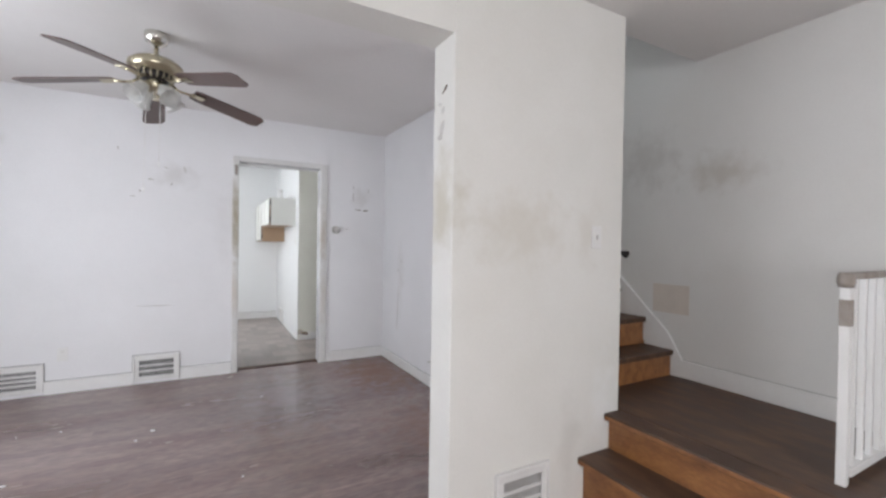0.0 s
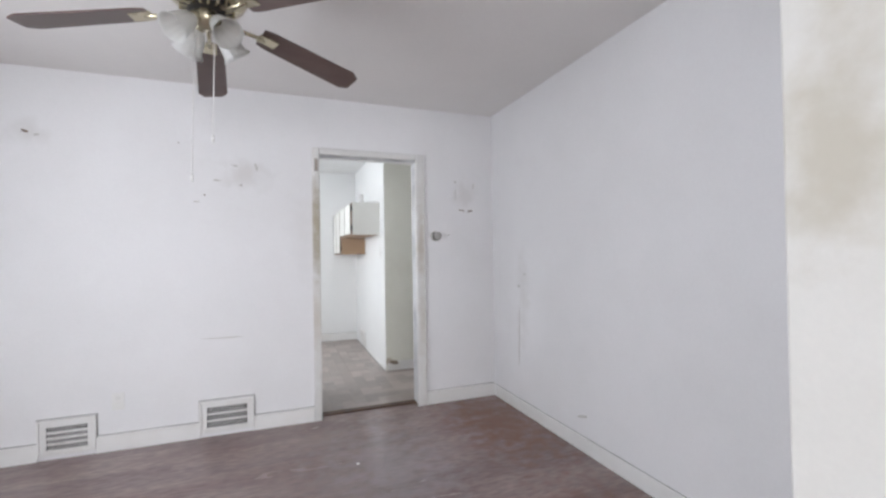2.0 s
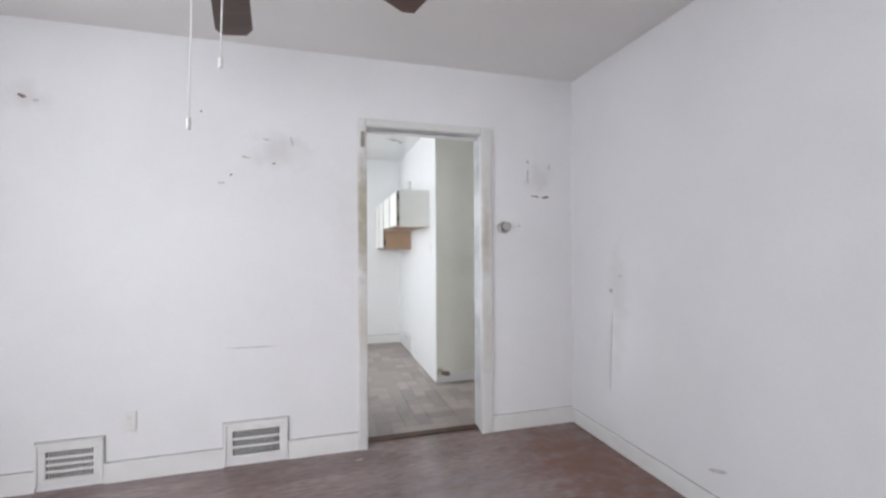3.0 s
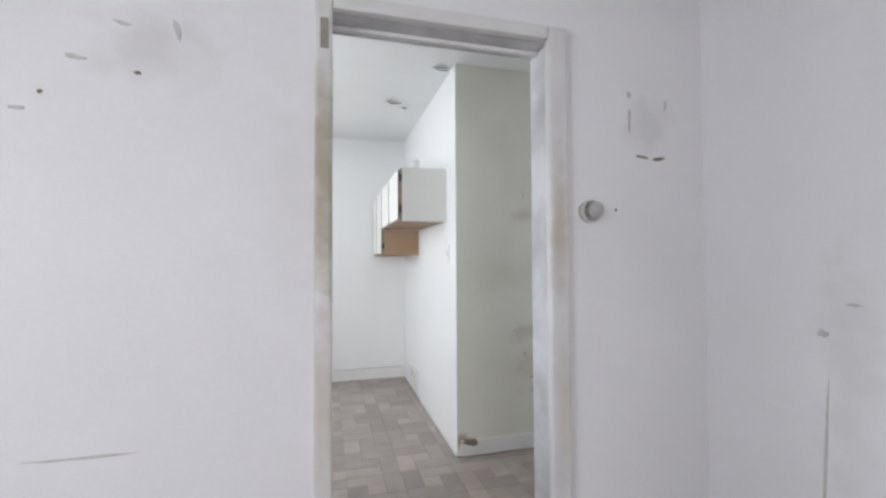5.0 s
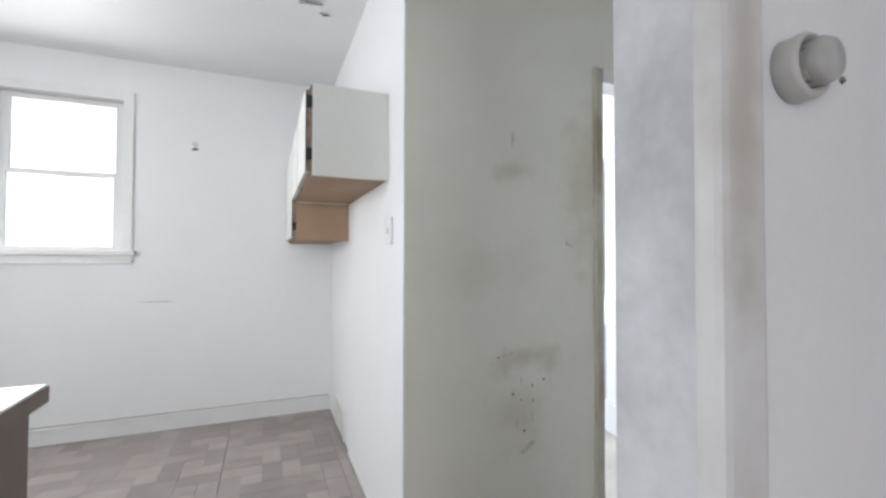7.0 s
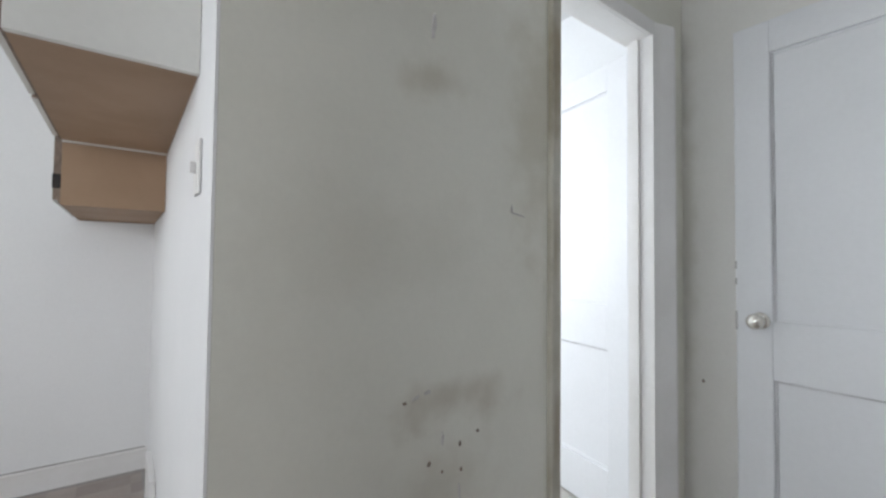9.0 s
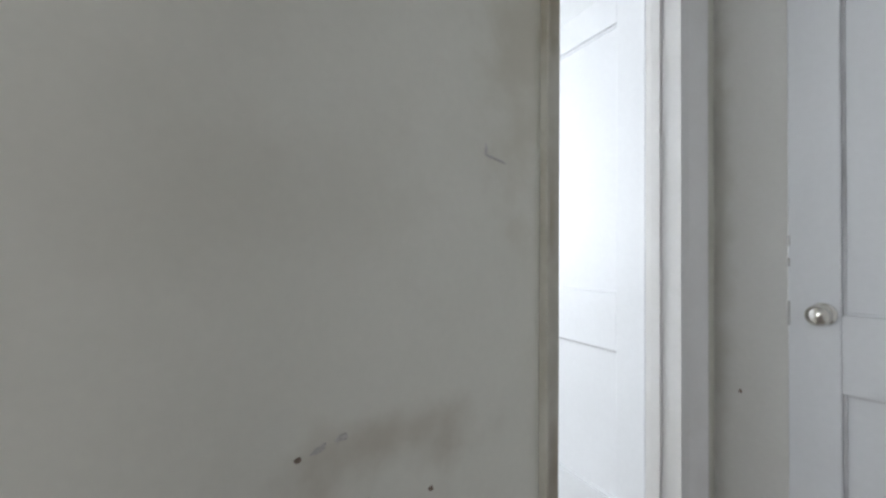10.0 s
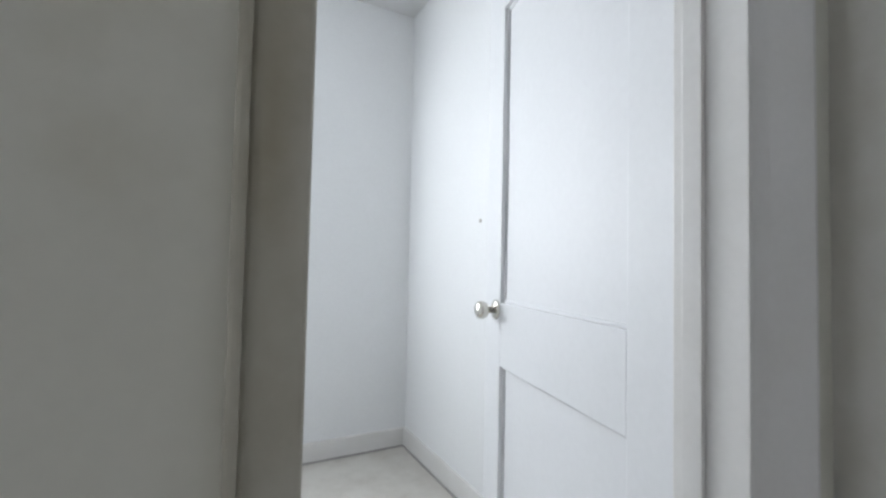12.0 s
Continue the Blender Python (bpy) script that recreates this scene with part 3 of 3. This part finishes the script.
structure("plaster_patch", box(2.8965, 2.9, 1.66, 1.925, 0.855, 1.055, 0.001), M_patch, "beige square patch in the stair wall plaster", "wall patch")

railing = thing("stair_railing", pose(2.145, 0.62, 0.43), "white painted wooden railing with square balusters", "railing")
part("newel_post", box(-0.008, 0.024, -0.016, 0.016, 0, 0.77, 0.004), M_trim, railing, "white newel with chipped paint")
part("newel_cap", lathe([(0.0, 0.745), (0.022, 0.745), (0.028, 0.765), (0.026, 0.79), (0.02, 0.80), (0.0, 0.803)]), M_worn, railing, "worn grey newel cap")
part("handrail", box(-0.01, 0.753, -0.022, 0.022, 0.775, 0.80, 0.008), M_worn, railing, "worn grey handrail")
part("bottom_rail", box(0.03, 0.753, -0.02, 0.02, 0.03, 0.06, 0.004), M_trim, railing)
for k in range(8):
    part("baluster", box(0.07 + k * 0.09, 0.09 + k * 0.09, -0.010, 0.010, 0.06, 0.777, 0.003), M_trim, railing)
part("worn_band", box(-0.0095, 0.0255, -0.0175, 0.0175, 0.60, 0.70, 0.003), M_worn, railing, "newel band with paint worn off")
hr = thing("wall_handrail", pose(2.02, 1.55, 1.27), "dark wooden handrail end on the stair wall", "handrail")
part("rail", tube([(0.095, 0.0, 0.0), (0.095, 0.1, 0.03), (0.095, 1.9, 1.66)], 0.022, 10), M_black, hr)
part("bracket", tube([(0.0, 0.16, 0.02), (0.06, 0.16, 0.02), (0.095, 0.16, 0.07)], 0.008), M_black, hr)

# ---- ceiling fan ----
fan = thing("ceiling_fan", pose(-0.215, 3.065, 2.55, -2.1, 0.8), "brass ceiling fan with five dark wooden blades and glass shades", "ceiling fan")
part("canopy", lathe([(0.0, -0.001), (0.062, -0.001), (0.066, -0.02), (0.058, -0.05), (0.03, -0.07), (0.014, -0.075), (0.0, -0.075)]), M_nickel, fan, "dark polished ceiling canopy")
part("downrod", lathe([(0.012, -0.07), (0.012, -0.15), (0.026, -0.155), (0.026, -0.17), (0.0, -0.17)]), M_brass, fan)
part("motor_housing", lathe([(0.0, -0.15), (0.05, -0.152), (0.115, -0.17), (0.142, -0.195), (0.145, -0.215), (0.135, -0.235), (0.10, -0.25), (0.0, -0.25)], 40), M_brass, fan, "aged brass motor housing")
part("vent_ring", lathe([(0.0, -0.249), (0.095, -0.249), (0.09, -0.275), (0.06, -0.29), (0.0, -0.29)], 36), M_black, fan, "dark slotted vent ring")
for k in range(18):
    a = 2 * math.pi * k / 18
    part("fin", turned(box(0.066, 0.098, -0.004, 0.004, -0.285, -0.25), Matrix.Rotation(a, 4, "Z")), M_brass, fan)
part("switch_housing", lathe([(0.0, -0.285), (0.045, -0.287), (0.05, -0.30), (0.047, -0.325), (0.03, -0.345), (0.0, -0.35)]), M_brass, fan)
for k in range(5):
    a = radians(23.6 + 72 * k)
    droop = Matrix.Rotation(a, 4, "Z") @ Matrix.Translation((0.09, 0, -0.285)) @ Matrix.Rotation(radians(8.2), 4, "Y")
    arm = part("blade_arm", turned(tube([(0, 0, 0), (0.04, 0, -0.018), (0.09, 0.0, -0.012), (0.14, 0, -0.006)], 0.009), droop), M_brass, fan)
    part("arm_plate", turned(box(0.11, 0.19, -0.028, 0.028, -0.010, -0.004, 0.002), droop), M_brass, arm)
    bm = bmesh.new()
    outline = [(0.12, -0.05), (0.16, -0.058), (0.545, -0.068), (0.582, -0.045), (0.582, 0.045), (0.545, 0.068), (0.16, 0.058), (0.12, 0.05)]
    lo = [bm.verts.new((x, y, -0.004)) for x, y in outline]
    hi = [bm.verts.new((x, y, 0.003)) for x, y in outline]
    bm.faces.new(lo[::-1])
    bm.faces.new(hi)
    for i in range(8):
        bm.faces.new((lo[i], lo[(i + 1) % 8], hi[(i + 1) % 8], hi[i]))
    part("blade", turned(bm, droop @ Matrix.Rotation(radians(-11), 4, "X")), M_blade, fan, "dark walnut fan blade")
for k in range(4):
    a = radians(40 + 90 * k)
    out = Matrix.Rotation(a, 4, "Z") @ Matrix.Translation((0.04, 0, -0.315)) @ Matrix.Rotation(radians(-45), 4, "Y") @ Matrix.Scale(0.98, 4)
    sh = part("shade", turned(lathe([(0.020, -0.02), (0.024, -0.03), (0.036, -0.05), (0.043, -0.085), (0.048, -0.115), (0.060, -0.135), (0.057, -0.134), (0.045, -0.114), (0.040, -0.085), (0.033, -0.052), (0.020, -0.03)], 36, 12, 0.03), out), M_frost, fan, "frosted ribbed tulip glass shade")
    part("socket", turned(lathe([(0.0, 0.01), (0.02, 0.01), (0.023, -0.01), (0.021, -0.03), (0.0, -0.032)]), out), M_brass, sh)
for x, y, zz in ((-0.045, 0.0, -0.93), (0.03, -0.03, -0.78)):
    ch = part("pull_chain", tube([(x, y, -0.35), (x, y, zz)], 0.0022, 6), M_vent, fan, "thin pale pull chain")
    part("pull", tube([(x, y, zz - 0.03), (x, y, zz)], 0.005, 8), M_trim, ch)

# ---- wall fittings ----


def floor_register(m, w, h, label, rows=3):
    """Wall register; x along the wall, z up, front towards -y."""
    ob = thing("wall_register", m, label, "vent", "white wall registers")
    b = 0.034
    for q in ((0, w, -0.014, 0, 0, b), (0, w, -0.014, 0, h - b, h), (0, b, -0.014, 0, b, h - b), (w - b, w, -0.014, 0, b, h - b)):
        part("frame", box(*q, 0.003), M_vent, ob)
    for q in ((-0.014, w + 0.014, -0.022, 0, h, h + 0.014), (-0.014, 0, -0.022, 0, 0.0, h), (w, w + 0.014, -0.022, 0, 0.0, h)):
        part("surround", box(*q, 0.003), M_trim, ob)
    part("duct", box(b, w - b, -0.003, -0.001, b, h - b), M_darkgap, ob, "dark plate painting the shaded duct behind the grille")
    n = int((w - 2 * b) / 0.0125)
    for k in range(1, n):
        x = b + k * (w - 2 * b) / n
        part("fin", box(x - 0.0018, x + 0.0018, -0.009, -0.003, b, h - b), M_vent, ob)
    for k in range(1, rows):
        z0 = b + k * (h - 2 * b) / rows
        part("bar", box(b, w - b, -0.011, -0.003, z0 - 0.006, z0 + 0.006), M_vent, ob)
    return ob


floor_register(pose(-0.50, YL - 0.001, 0.03), 0.33, 0.215, "white metal wall register set in the baseboard")
floor_register(pose(-1.418, YL - 0.001, 0.03), 0.285, 0.215, "white metal wall register set in the baseboard", 4)
floor_register(pose(1.21, 1.509, 0.03), 0.29, 0.235, "white metal wall register beside the stairs")
floor_register(pose(1.129, 7.38, 0.03, 0, 0, -90), 0.30, 0.19, "white metal wall register on the kitchen wall")


def wall_plate(name, m, label, category, switch=False):
    ob = thing(name, m, label, category)
    part("plate", box(-0.036, 0.036, -0.006, 0, -0.058, 0.058, 0.003), M_trim, ob)
    if switch:
        part("toggle", box(-0.005, 0.005, -0.018, -0.006, -0.012, 0.012, 0.002), M_trim, ob)
    else:
        for zz in (-0.022, 0.022):
            part("socket", box(-0.014, 0.014, -0.008, -0.006, zz - 0.013, zz + 0.013, 0.001), M_flake, ob)
    return ob


wall_plate("wall_outlet", pose(-1.0, YL - 0.001, 0.33), "white double wall outlet above the baseboard", "outlet")
wall_plate("light_switch", pose(1.82, 1.509, 1.36), "white light switch on the stained wall end", "switch", True)
wall_plate("light_switch", pose(1.129, 6.05, 1.31, 0, 0, -90), "white light switch on the kitchen wall", "switch", True)

th = thing("thermostat_base", pose(1.303, YL - 0.001, 1.450, 90), "round clear thermostat base with its cover missing", "thermostat")
part("ring", lathe([(0.0, 0.0), (0.043, 0.0), (0.044, 0.024), (0.040, 0.030), (0.036, 0.030), (0.035, 0.014), (0.0, 0.014)], 36), M_plastic, th, "yellowed plastic ring")
part("mechanism", box(-0.014, 0.020, -0.022, 0.022, 0.014, 0.026, 0.003), M_worn, th, "dull exposed mechanism")
part("dial", turned(lathe([(0.0, 0.012), (0.030, 0.012), (0.031, 0.036), (0.026, 0.044), (0.0, 0.046)], 32), Matrix.Translation((0.014, 0.006, 0.0))), M_frost, th, "cloudy clear plastic dial")
for dx, dy in ((-0.012, 0.012), (0.012, -0.01), (0.008, 0.016)):
    part("screw", turned(lathe([(0.0, 0.0), (0.004, 0.0), (0.004, 0.004), (0.0, 0.005)], 10), Matrix.Translation((dx, dy, 0.026))), M_black, th)

# ---- kitchen units ----


def wall_cabinet(m, w, d, h, doors, side, label):
    """Wall cabinet; x along the wall, front towards -y, back at y = 0, bottom at z = 0."""
    ob = thing("wall_cabinet", m, label, "cabinet", "kitchen wall cabinets")
    t = 0.018
    part("side_panel", box(0, t, -d, 0, 0, h, 0.001), side, ob)
    part("side_panel", box(w - t, w, -d, 0, 0, h, 0.001), side, ob)
    part("bottom_panel", box(t, w - t, -d, 0, 0.004, 0.004 + t), M_rawwood, ob, "raw brown board underside")
    part("top_panel", box(t, w - t, -d, 0, h - t, h), M_cab, ob)
    part("back_panel", box(t, w - t, -0.008, 0, t, h - t), M_rawwood, ob)
    g = w / doors
    for k in range(doors):
        dr = part("door", box(k * g + 0.006, (k + 1) * g - 0.034, -d - 0.026, -d - 0.008, 0.018, h - 0.018, 0.003), M_cab, ob, "white laminate door")
        part("worn_edge", box((k + 1) * g - 0.034, (k + 1) * g - 0.030, -d - 0.024, -d - 0.0005, 0.02, h - 0.02), M_chip, dr, "dark worn door edge")
        part("gap", box(k * g + 0.006, (k + 1) * g - 0.003, -d - 0.0075, -d - 0.0005, 0.008, h - 0.008), M_chip, dr, "dark sheet painting the shade of the gap behind the door")
        for zz in (0.06, h - 0.1):
            part("hinge", box((k + 1) * g - 0.016, (k + 1) * g - 0.001, -d - 0.024, -d + 0.004, zz, zz + 0.05, 0.002), M_black, dr, "black iron hinge")
    return ob


wall_cabinet(pose(1.129, 7.03, 1.53, 0, 0, -90), 0.94, 0.315, 0.375, 2, M_cab, "short white wall cabinet with black hinges, raw underneath")
wall_cabinet(pose(1.129, 7.80, 1.305, 0, 0, -90), 0.765, 0.315, 0.60, 2, M_rawwood, "taller white wall cabinet with a raw brown side")
FLAKES = ((0.16, 6.66, 6, 0.42, 0.035, 0.014), (0.04, 6.64, 20, 0.10, 0.05, 0.03), (0.30, 6.18, -10, 0.12, 0.03, 0.012), (0.86, 6.66, 170, 0.12, 0.05, 0.02), (0.80, 6.60, 120, 0.09, 0.03, 0.016), (0.93, 6.74, 200, 0.06, 0.03, 0.016), (1.05, 5.95, 185, 0.12, 0.05, 0.03))
wall_cabinet(pose(0.205, 4.807, 1.287, 0, 0, 180), 0.80, 0.30, 0.80, 2, M_cab, "white wall cabinet above the worktop")
pipe = thing("vent_pipe", pose(0.99, 6.52, 1.905), "short white vent pipe on top of the cabinet", "pipe")
part("pipe", lathe([(0.0, 0.0), (0.036, 0.0), (0.036, 0.15), (0.030, 0.15), (0.030, 0.02), (0.0, 0.02)], 24), M_vent, pipe)

base = thing("base_cabinet", pose(0.20, 4.808, 0), "base cabinet with a brown wood-grain end panel", "cabinet")
part("end_panel", box(-0.018, 0.0, 0.0, 0.64, 0.0, 0.885, 0.001), M_laminate, base, "brown wood-grain end panel")
part("body", box(-1.70, -0.018, 0.0, 0.585, 0.09, 0.885), M_cab, base)
part("plinth", box(-1.70, -0.018, 0.0, 0.53, 0.0, 0.09), M_black, base)
for k in range(4):
    bd = part("door", box(-0.42 * (k + 1) + 0.003, -0.42 * k - 0.021, 0.586, 0.604, 0.10, 0.88, 0.003), M_cab, base)
    part("handle", tube([(-0.42 * k - 0.06, 0.604, 0.70), (-0.42 * k - 0.06, 0.63, 0.71), (-0.42 * k - 0.06, 0.63, 0.79), (-0.42 * k - 0.06, 0.604, 0.80)], 0.005), M_nickel, bd)
worktop = thing("worktop", pose(0.215, 4.808, 0.886), "white laminate worktop with a dark front edge", "worktop")
part("top", box(-1.81, 0.0, 0.0, 0.68, 0.004, 0.038, 0.003), M_worktop, worktop)
part("edge_strip", box(-0.002, 0.003, 0.0, 0.68, 0.0, 0.034, 0.001), M_laminate, worktop, "dark brown edge strip")
part("splashback", box(-1.81, 0.0, 0.0, 0.018, 0.038, 0.13, 0.003), M_worktop, worktop)

# ---- chips, holes, peeling paint ----


def chip(m, w, h, material, seed, label, name="paint_chip", category="wall damage", lift=0.003):
    """A ragged scar on a surface; x along, z up, front towards -y."""
    rnd = random.Random(seed)
    bm = bmesh.new()
    n = 14
    ring = []
    for k in range(n):
        a = 2 * math.pi * k / n
        r = 0.6 + 0.5 * rnd.random()
        ring.append((w / 2 * r * math.cos(a), h / 2 * r * math.sin(a)))
    outer = [bm.verts.new((x, 0.0, z)) for x, z in ring]
    inner = [bm.verts.new((x * 0.86, -lift * (0.6 + 0.8 * rnd.random()), z * 0.82)) for x, z in ring]
    mid = bm.verts.new((0, -lift * 0.5, 0))
    for k in range(n):
        j = (k + 1) % n
        bm.faces.new((outer[k], outer[j], inner[j], inner[k]))
        bm.faces.new((inner[k], inner[j], mid))
    bm.faces.new(outer[::-1])
    bmesh.ops.recalc_face_normals(bm, faces=bm.faces)
    ob = new(name, mesh_of(name, bm, material))
    ob.matrix_world = m
    return tagged(ob, label, category, "chips and scars on the walls")


Y = YL - 0.0005
for i, (x, zz, w, h, a, mt) in enumerate((
        (-0.126, 1.975, 0.020, 0.075, -15, M_grey), (-0.27, 1.975, 0.055, 0.014, 12, M_grey), (-0.388, 1.86, 0.06, 0.018, 8, M_grey), (-0.23, 1.83, 0.025, 0.012, 0, M_chip),
        (-0.52, 1.70, 0.05, 0.016, 0, M_grey), (-0.47, 1.75, 0.014, 0.014, 0, M_chip), (-1.49, 2.13, 0.045, 0.022, 20, M_chip), (-1.43, 2.11, 0.04, 0.02, -10, M_grey),
        (1.64, 1.676, 0.07, 0.020, -8, M_chip), (1.56, 1.680, 0.075, 0.014, 6, M_chip), (1.500, 1.93, 0.022, 0.028, 0, M_grey), (1.675, 1.90, 0.014, 0.06, 5, M_grey), (1.500, 1.83, 0.010, 0.12, 0, M_grey),
        (1.43, 1.46, 0.012, 0.014, 0, M_chip), (-0.35, 0.705, 0.34, 0.010, 1, M_grey), (-0.63, 2.12, 0.012, 0.012, 0, M_chip))):
    chip(pose(x, Y, zz, 0, a, 0), w, h, mt, i, "small torn scar in the white plaster wall")
for i, (y, zz, w, h, a, mt) in enumerate(((4.22, 1.02, 0.04, 0.03, 0, M_grey), (4.22, 0.62, 0.012, 0.55, 3, M_grey), (4.13, 1.12, 0.06, 0.014, -5, M_grey), (3.45, 0.22, 0.13, 0.022, -20, M_grey), (4.17, 0.06, 0.05, 0.04, 0, M_chip))):
    chip(pose(1.8695, y, zz, 0, a, -90), w, h, mt, 40 + i, "grey scuff on the white side wall")
for i, (y, zz, w, h, a, mt) in enumerate(((1.605, 1.82, 0.026, 0.085, 18, M_grey), (1.625, 1.785, 0.04, 0.03, -20, M_grey), (1.60, 1.90, 0.012, 0.04, 15, M_grey), (1.625, 1.93, 0.03, 0.008, -20, M_grey), (1.585, 1.985, 0.06, 0.008, -30, M_chip))):
    chip(pose(0.9565, y, zz, 0, a, -90), w, h, mt, 60 + i, "torn plaster scar on the wall end", lift=0.006)
for i, (x, zz, w, h, a, mt) in enumerate((
        (1.606, 0.629, 0.012, 0.014, 0, M_chip), (1.645, 0.600, 0.008, 0.009, 0, M_chip), (1.705, 0.590, 0.009, 0.012, 0, M_chip), (1.70, 0.655, 0.006, 0.02, 0, M_chip), (1.645, 0.68, 0.008, 0.04, 0, M_grey),
        (1.76, 0.675, 0.010, 0.010, 0, M_chip), (1.66, 0.47, 0.016, 0.014, 0, M_chip), (1.68, 0.40, 0.10, 0.035, -35, M_grey), (1.535, 0.785, 0.012, 0.008, -12, M_chip), (1.565, 0.792, 0.03, 0.010, -20, M_grey), (1.60, 0.80, 0.025, 0.012, -8, M_grey), (1.625, 0.50, 0.006, 0.05, 2, M_grey), (1.70, 0.53, 0.005, 0.06, -2, M_grey), (1.604, 1.70, 0.018, 0.09, 4, M_grey),
        (1.908, 1.252, 0.060, 0.006, 10, M_grey), (1.881, 1.265, 0.006, 0.028, 0, M_grey))):
    chip(pose(x, YG - 0.0005, zz, 0, a, 0), w, h, mt, 80 + i, "brown speck and scrape on the green wall")
chip(pose(1.21, 5.8375, 0.088, 0, 4, 0), 0.13, 0.05, M_chip, 120, "broken brown plaster above the baseboard", lift=0.012)
for i, (x, zz, w, h, mt) in enumerate(((0.17, 1.975, 0.06, 0.022, M_chip), (0.17, 2.01, 0.05, 0.05, M_grey), (-0.04, 0.89, 0.22, 0.010, M_grey))):
    chip(pose(x, 7.8095, zz), w, h, mt, 130 + i, "small scar in the kitchen wall")
chip(pose(2.9245, 5.78, 0.641, 0, 0, -90), 0.012, 0.016, M_chip, 140, "dark speck on the hall wall")
chip(pose(3.0395, 7.1, 1.25, 0, 0, -90), 0.03, 0.02, M_grey, 141, "grey nail hole in the back room wall")


def paint_flake(m, w, h, seed, curl):
    """Paint that hangs off the ceiling: a thin sheet that curls down along one edge."""
    rnd = random.Random(seed)
    bm = bmesh.new()
    nx, ny, rows = 8, 5, []
    for i in range(nx + 1):
        row = []
        for j in range(ny + 1):
            u, v = i / nx, j / ny
            drop = curl * v ** 2 * (0.5 + math.sin(u * 3.1) * 0.6)
            row.append(bm.verts.new(((u - 0.5) * w + rnd.uniform(-1, 1) * w * 0.03, v * h * (0.7 + 0.4 * rnd.random() * (v > 0.9)), -0.002 - drop)))
        rows.append(row)
    for i in range(nx):
        for j in range(ny):
            bm.faces.new((rows[i][j], rows[i + 1][j], rows[i + 1][j + 1], rows[i][j + 1])).smooth = True
    bmesh.ops.solidify(bm, geom=list(bm.faces), thickness=0.0012)
    ob = new("paint_flake", mesh_of("paint_flake", bm, M_flake))
    ob.matrix_world = m
    return tagged(ob, "curled flake of white paint peeling off the ceiling", "paint flake", "peeling ceiling paint")


for i, (x, y, a, w, h, c) in enumerate(FLAKES):
    paint_flake(pose(x, y, H, 0, 0, a), w, h, 200 + i, c)

rnd = random.Random(5)
for i in range(10):
    x, y = rnd.uniform(-1.5, 0.5), rnd.uniform(2.2, 3.9)
    s = rnd.uniform(0.006, 0.014)
    cb = bmesh.new()
    bmesh.ops.create_icosphere(cb, subdivisions=1, radius=s)
    for v in cb.verts:
        v.co = Vector((v.co.x * rnd.uniform(0.7, 1.6), v.co.y * rnd.uniform(0.6, 1.3), max(v.co.z, -s * 0.3) * 0.4))
    lo = min(v.co.z for v in cb.verts)
    deb = new("plaster_crumb", mesh_of("plaster_crumb", cb, M_flake))
    deb.location = (x, y, 0.001 - lo)
    tagged(deb, "small crumb of white plaster on the floor", "debris", "plaster crumbs on the floor")

# ---- floor pieces ----
rnd = random.Random(11)
bw, near, mesh_cache = 0.083, 0, {}
far_bm = bmesh.new()


def plank_mesh(length):
    if length not in mesh_cache:
        mesh_cache[length] = mesh_of("plank", box(0, length, 0, bw - 0.0005, -0.012, 0.0), M_plank)
    return mesh_cache[length]


y = -2.6
while y < 4.74:
    x = -2.2
    while x < 2.88:
        ln = min(rnd.choice((1.0, 1.3, 1.6, 1.9, 2.2)), round(2.9 - x, 3))
        if y > 1.1 and x < 1.87 and near < 300:
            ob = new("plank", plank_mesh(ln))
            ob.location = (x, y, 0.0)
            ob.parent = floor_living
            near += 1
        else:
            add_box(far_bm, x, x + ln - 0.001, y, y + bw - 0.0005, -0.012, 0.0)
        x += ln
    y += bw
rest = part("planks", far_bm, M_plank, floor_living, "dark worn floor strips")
rest["kind"] = "stuff"

mod, near = 0.315, 0
third = mod / 3
pattern = ((0, 0, 2, 1), (2, 0, 1, 2), (1, 2, 2, 1), (0, 1, 1, 2), (1, 1, 1, 1))
tile_cache, tile_rest = {}, bmesh.new()
for i in range(-6, 8):
    for j in range(0, 11):
        for k, (a, b, w, h) in enumerate(pattern if (i + j) % 2 else tuple((2 - a - w + 1, b, w, h) for a, b, w, h in pattern)):
            x0, y0 = -0.2 + i * mod + a * third, 4.815 + j * mod + b * third
            x1, y1 = x0 + w * third - 0.0016, y0 + h * third - 0.0016
            lim = 1.125 if y1 > YG else 2.965
            if x0 < -1.6 or x0 > lim - 0.01 or y0 > 7.8:
                continue
            x1, y1 = min(x1, lim), min(y1, 7.805)
            if y0 < YG < y1 and x1 > 1.125:
                y1 = YG - 0.002
            if x0 > 0.0 and x1 < 1.126 and near < 300:
                key = (round(x1 - x0, 3), round(y1 - y0, 3))
                if key not in tile_cache:
                    tile_cache[key] = mesh_of("tile", box(0, key[0], 0, key[1], -0.006, 0.0), M_vinyl)
                ob = new("tile", tile_cache[key])
                ob.location, ob.parent = (x0, y0, 0), floor_kitchen
                near += 1
            else:
                add_box(tile_rest, x0, x1, y0, y1, -0.006, 0.0)
rest = part("tiles", tile_rest, M_vinyl, floor_kitchen, "grey-brown vinyl tiles")
rest["kind"] = "stuff"
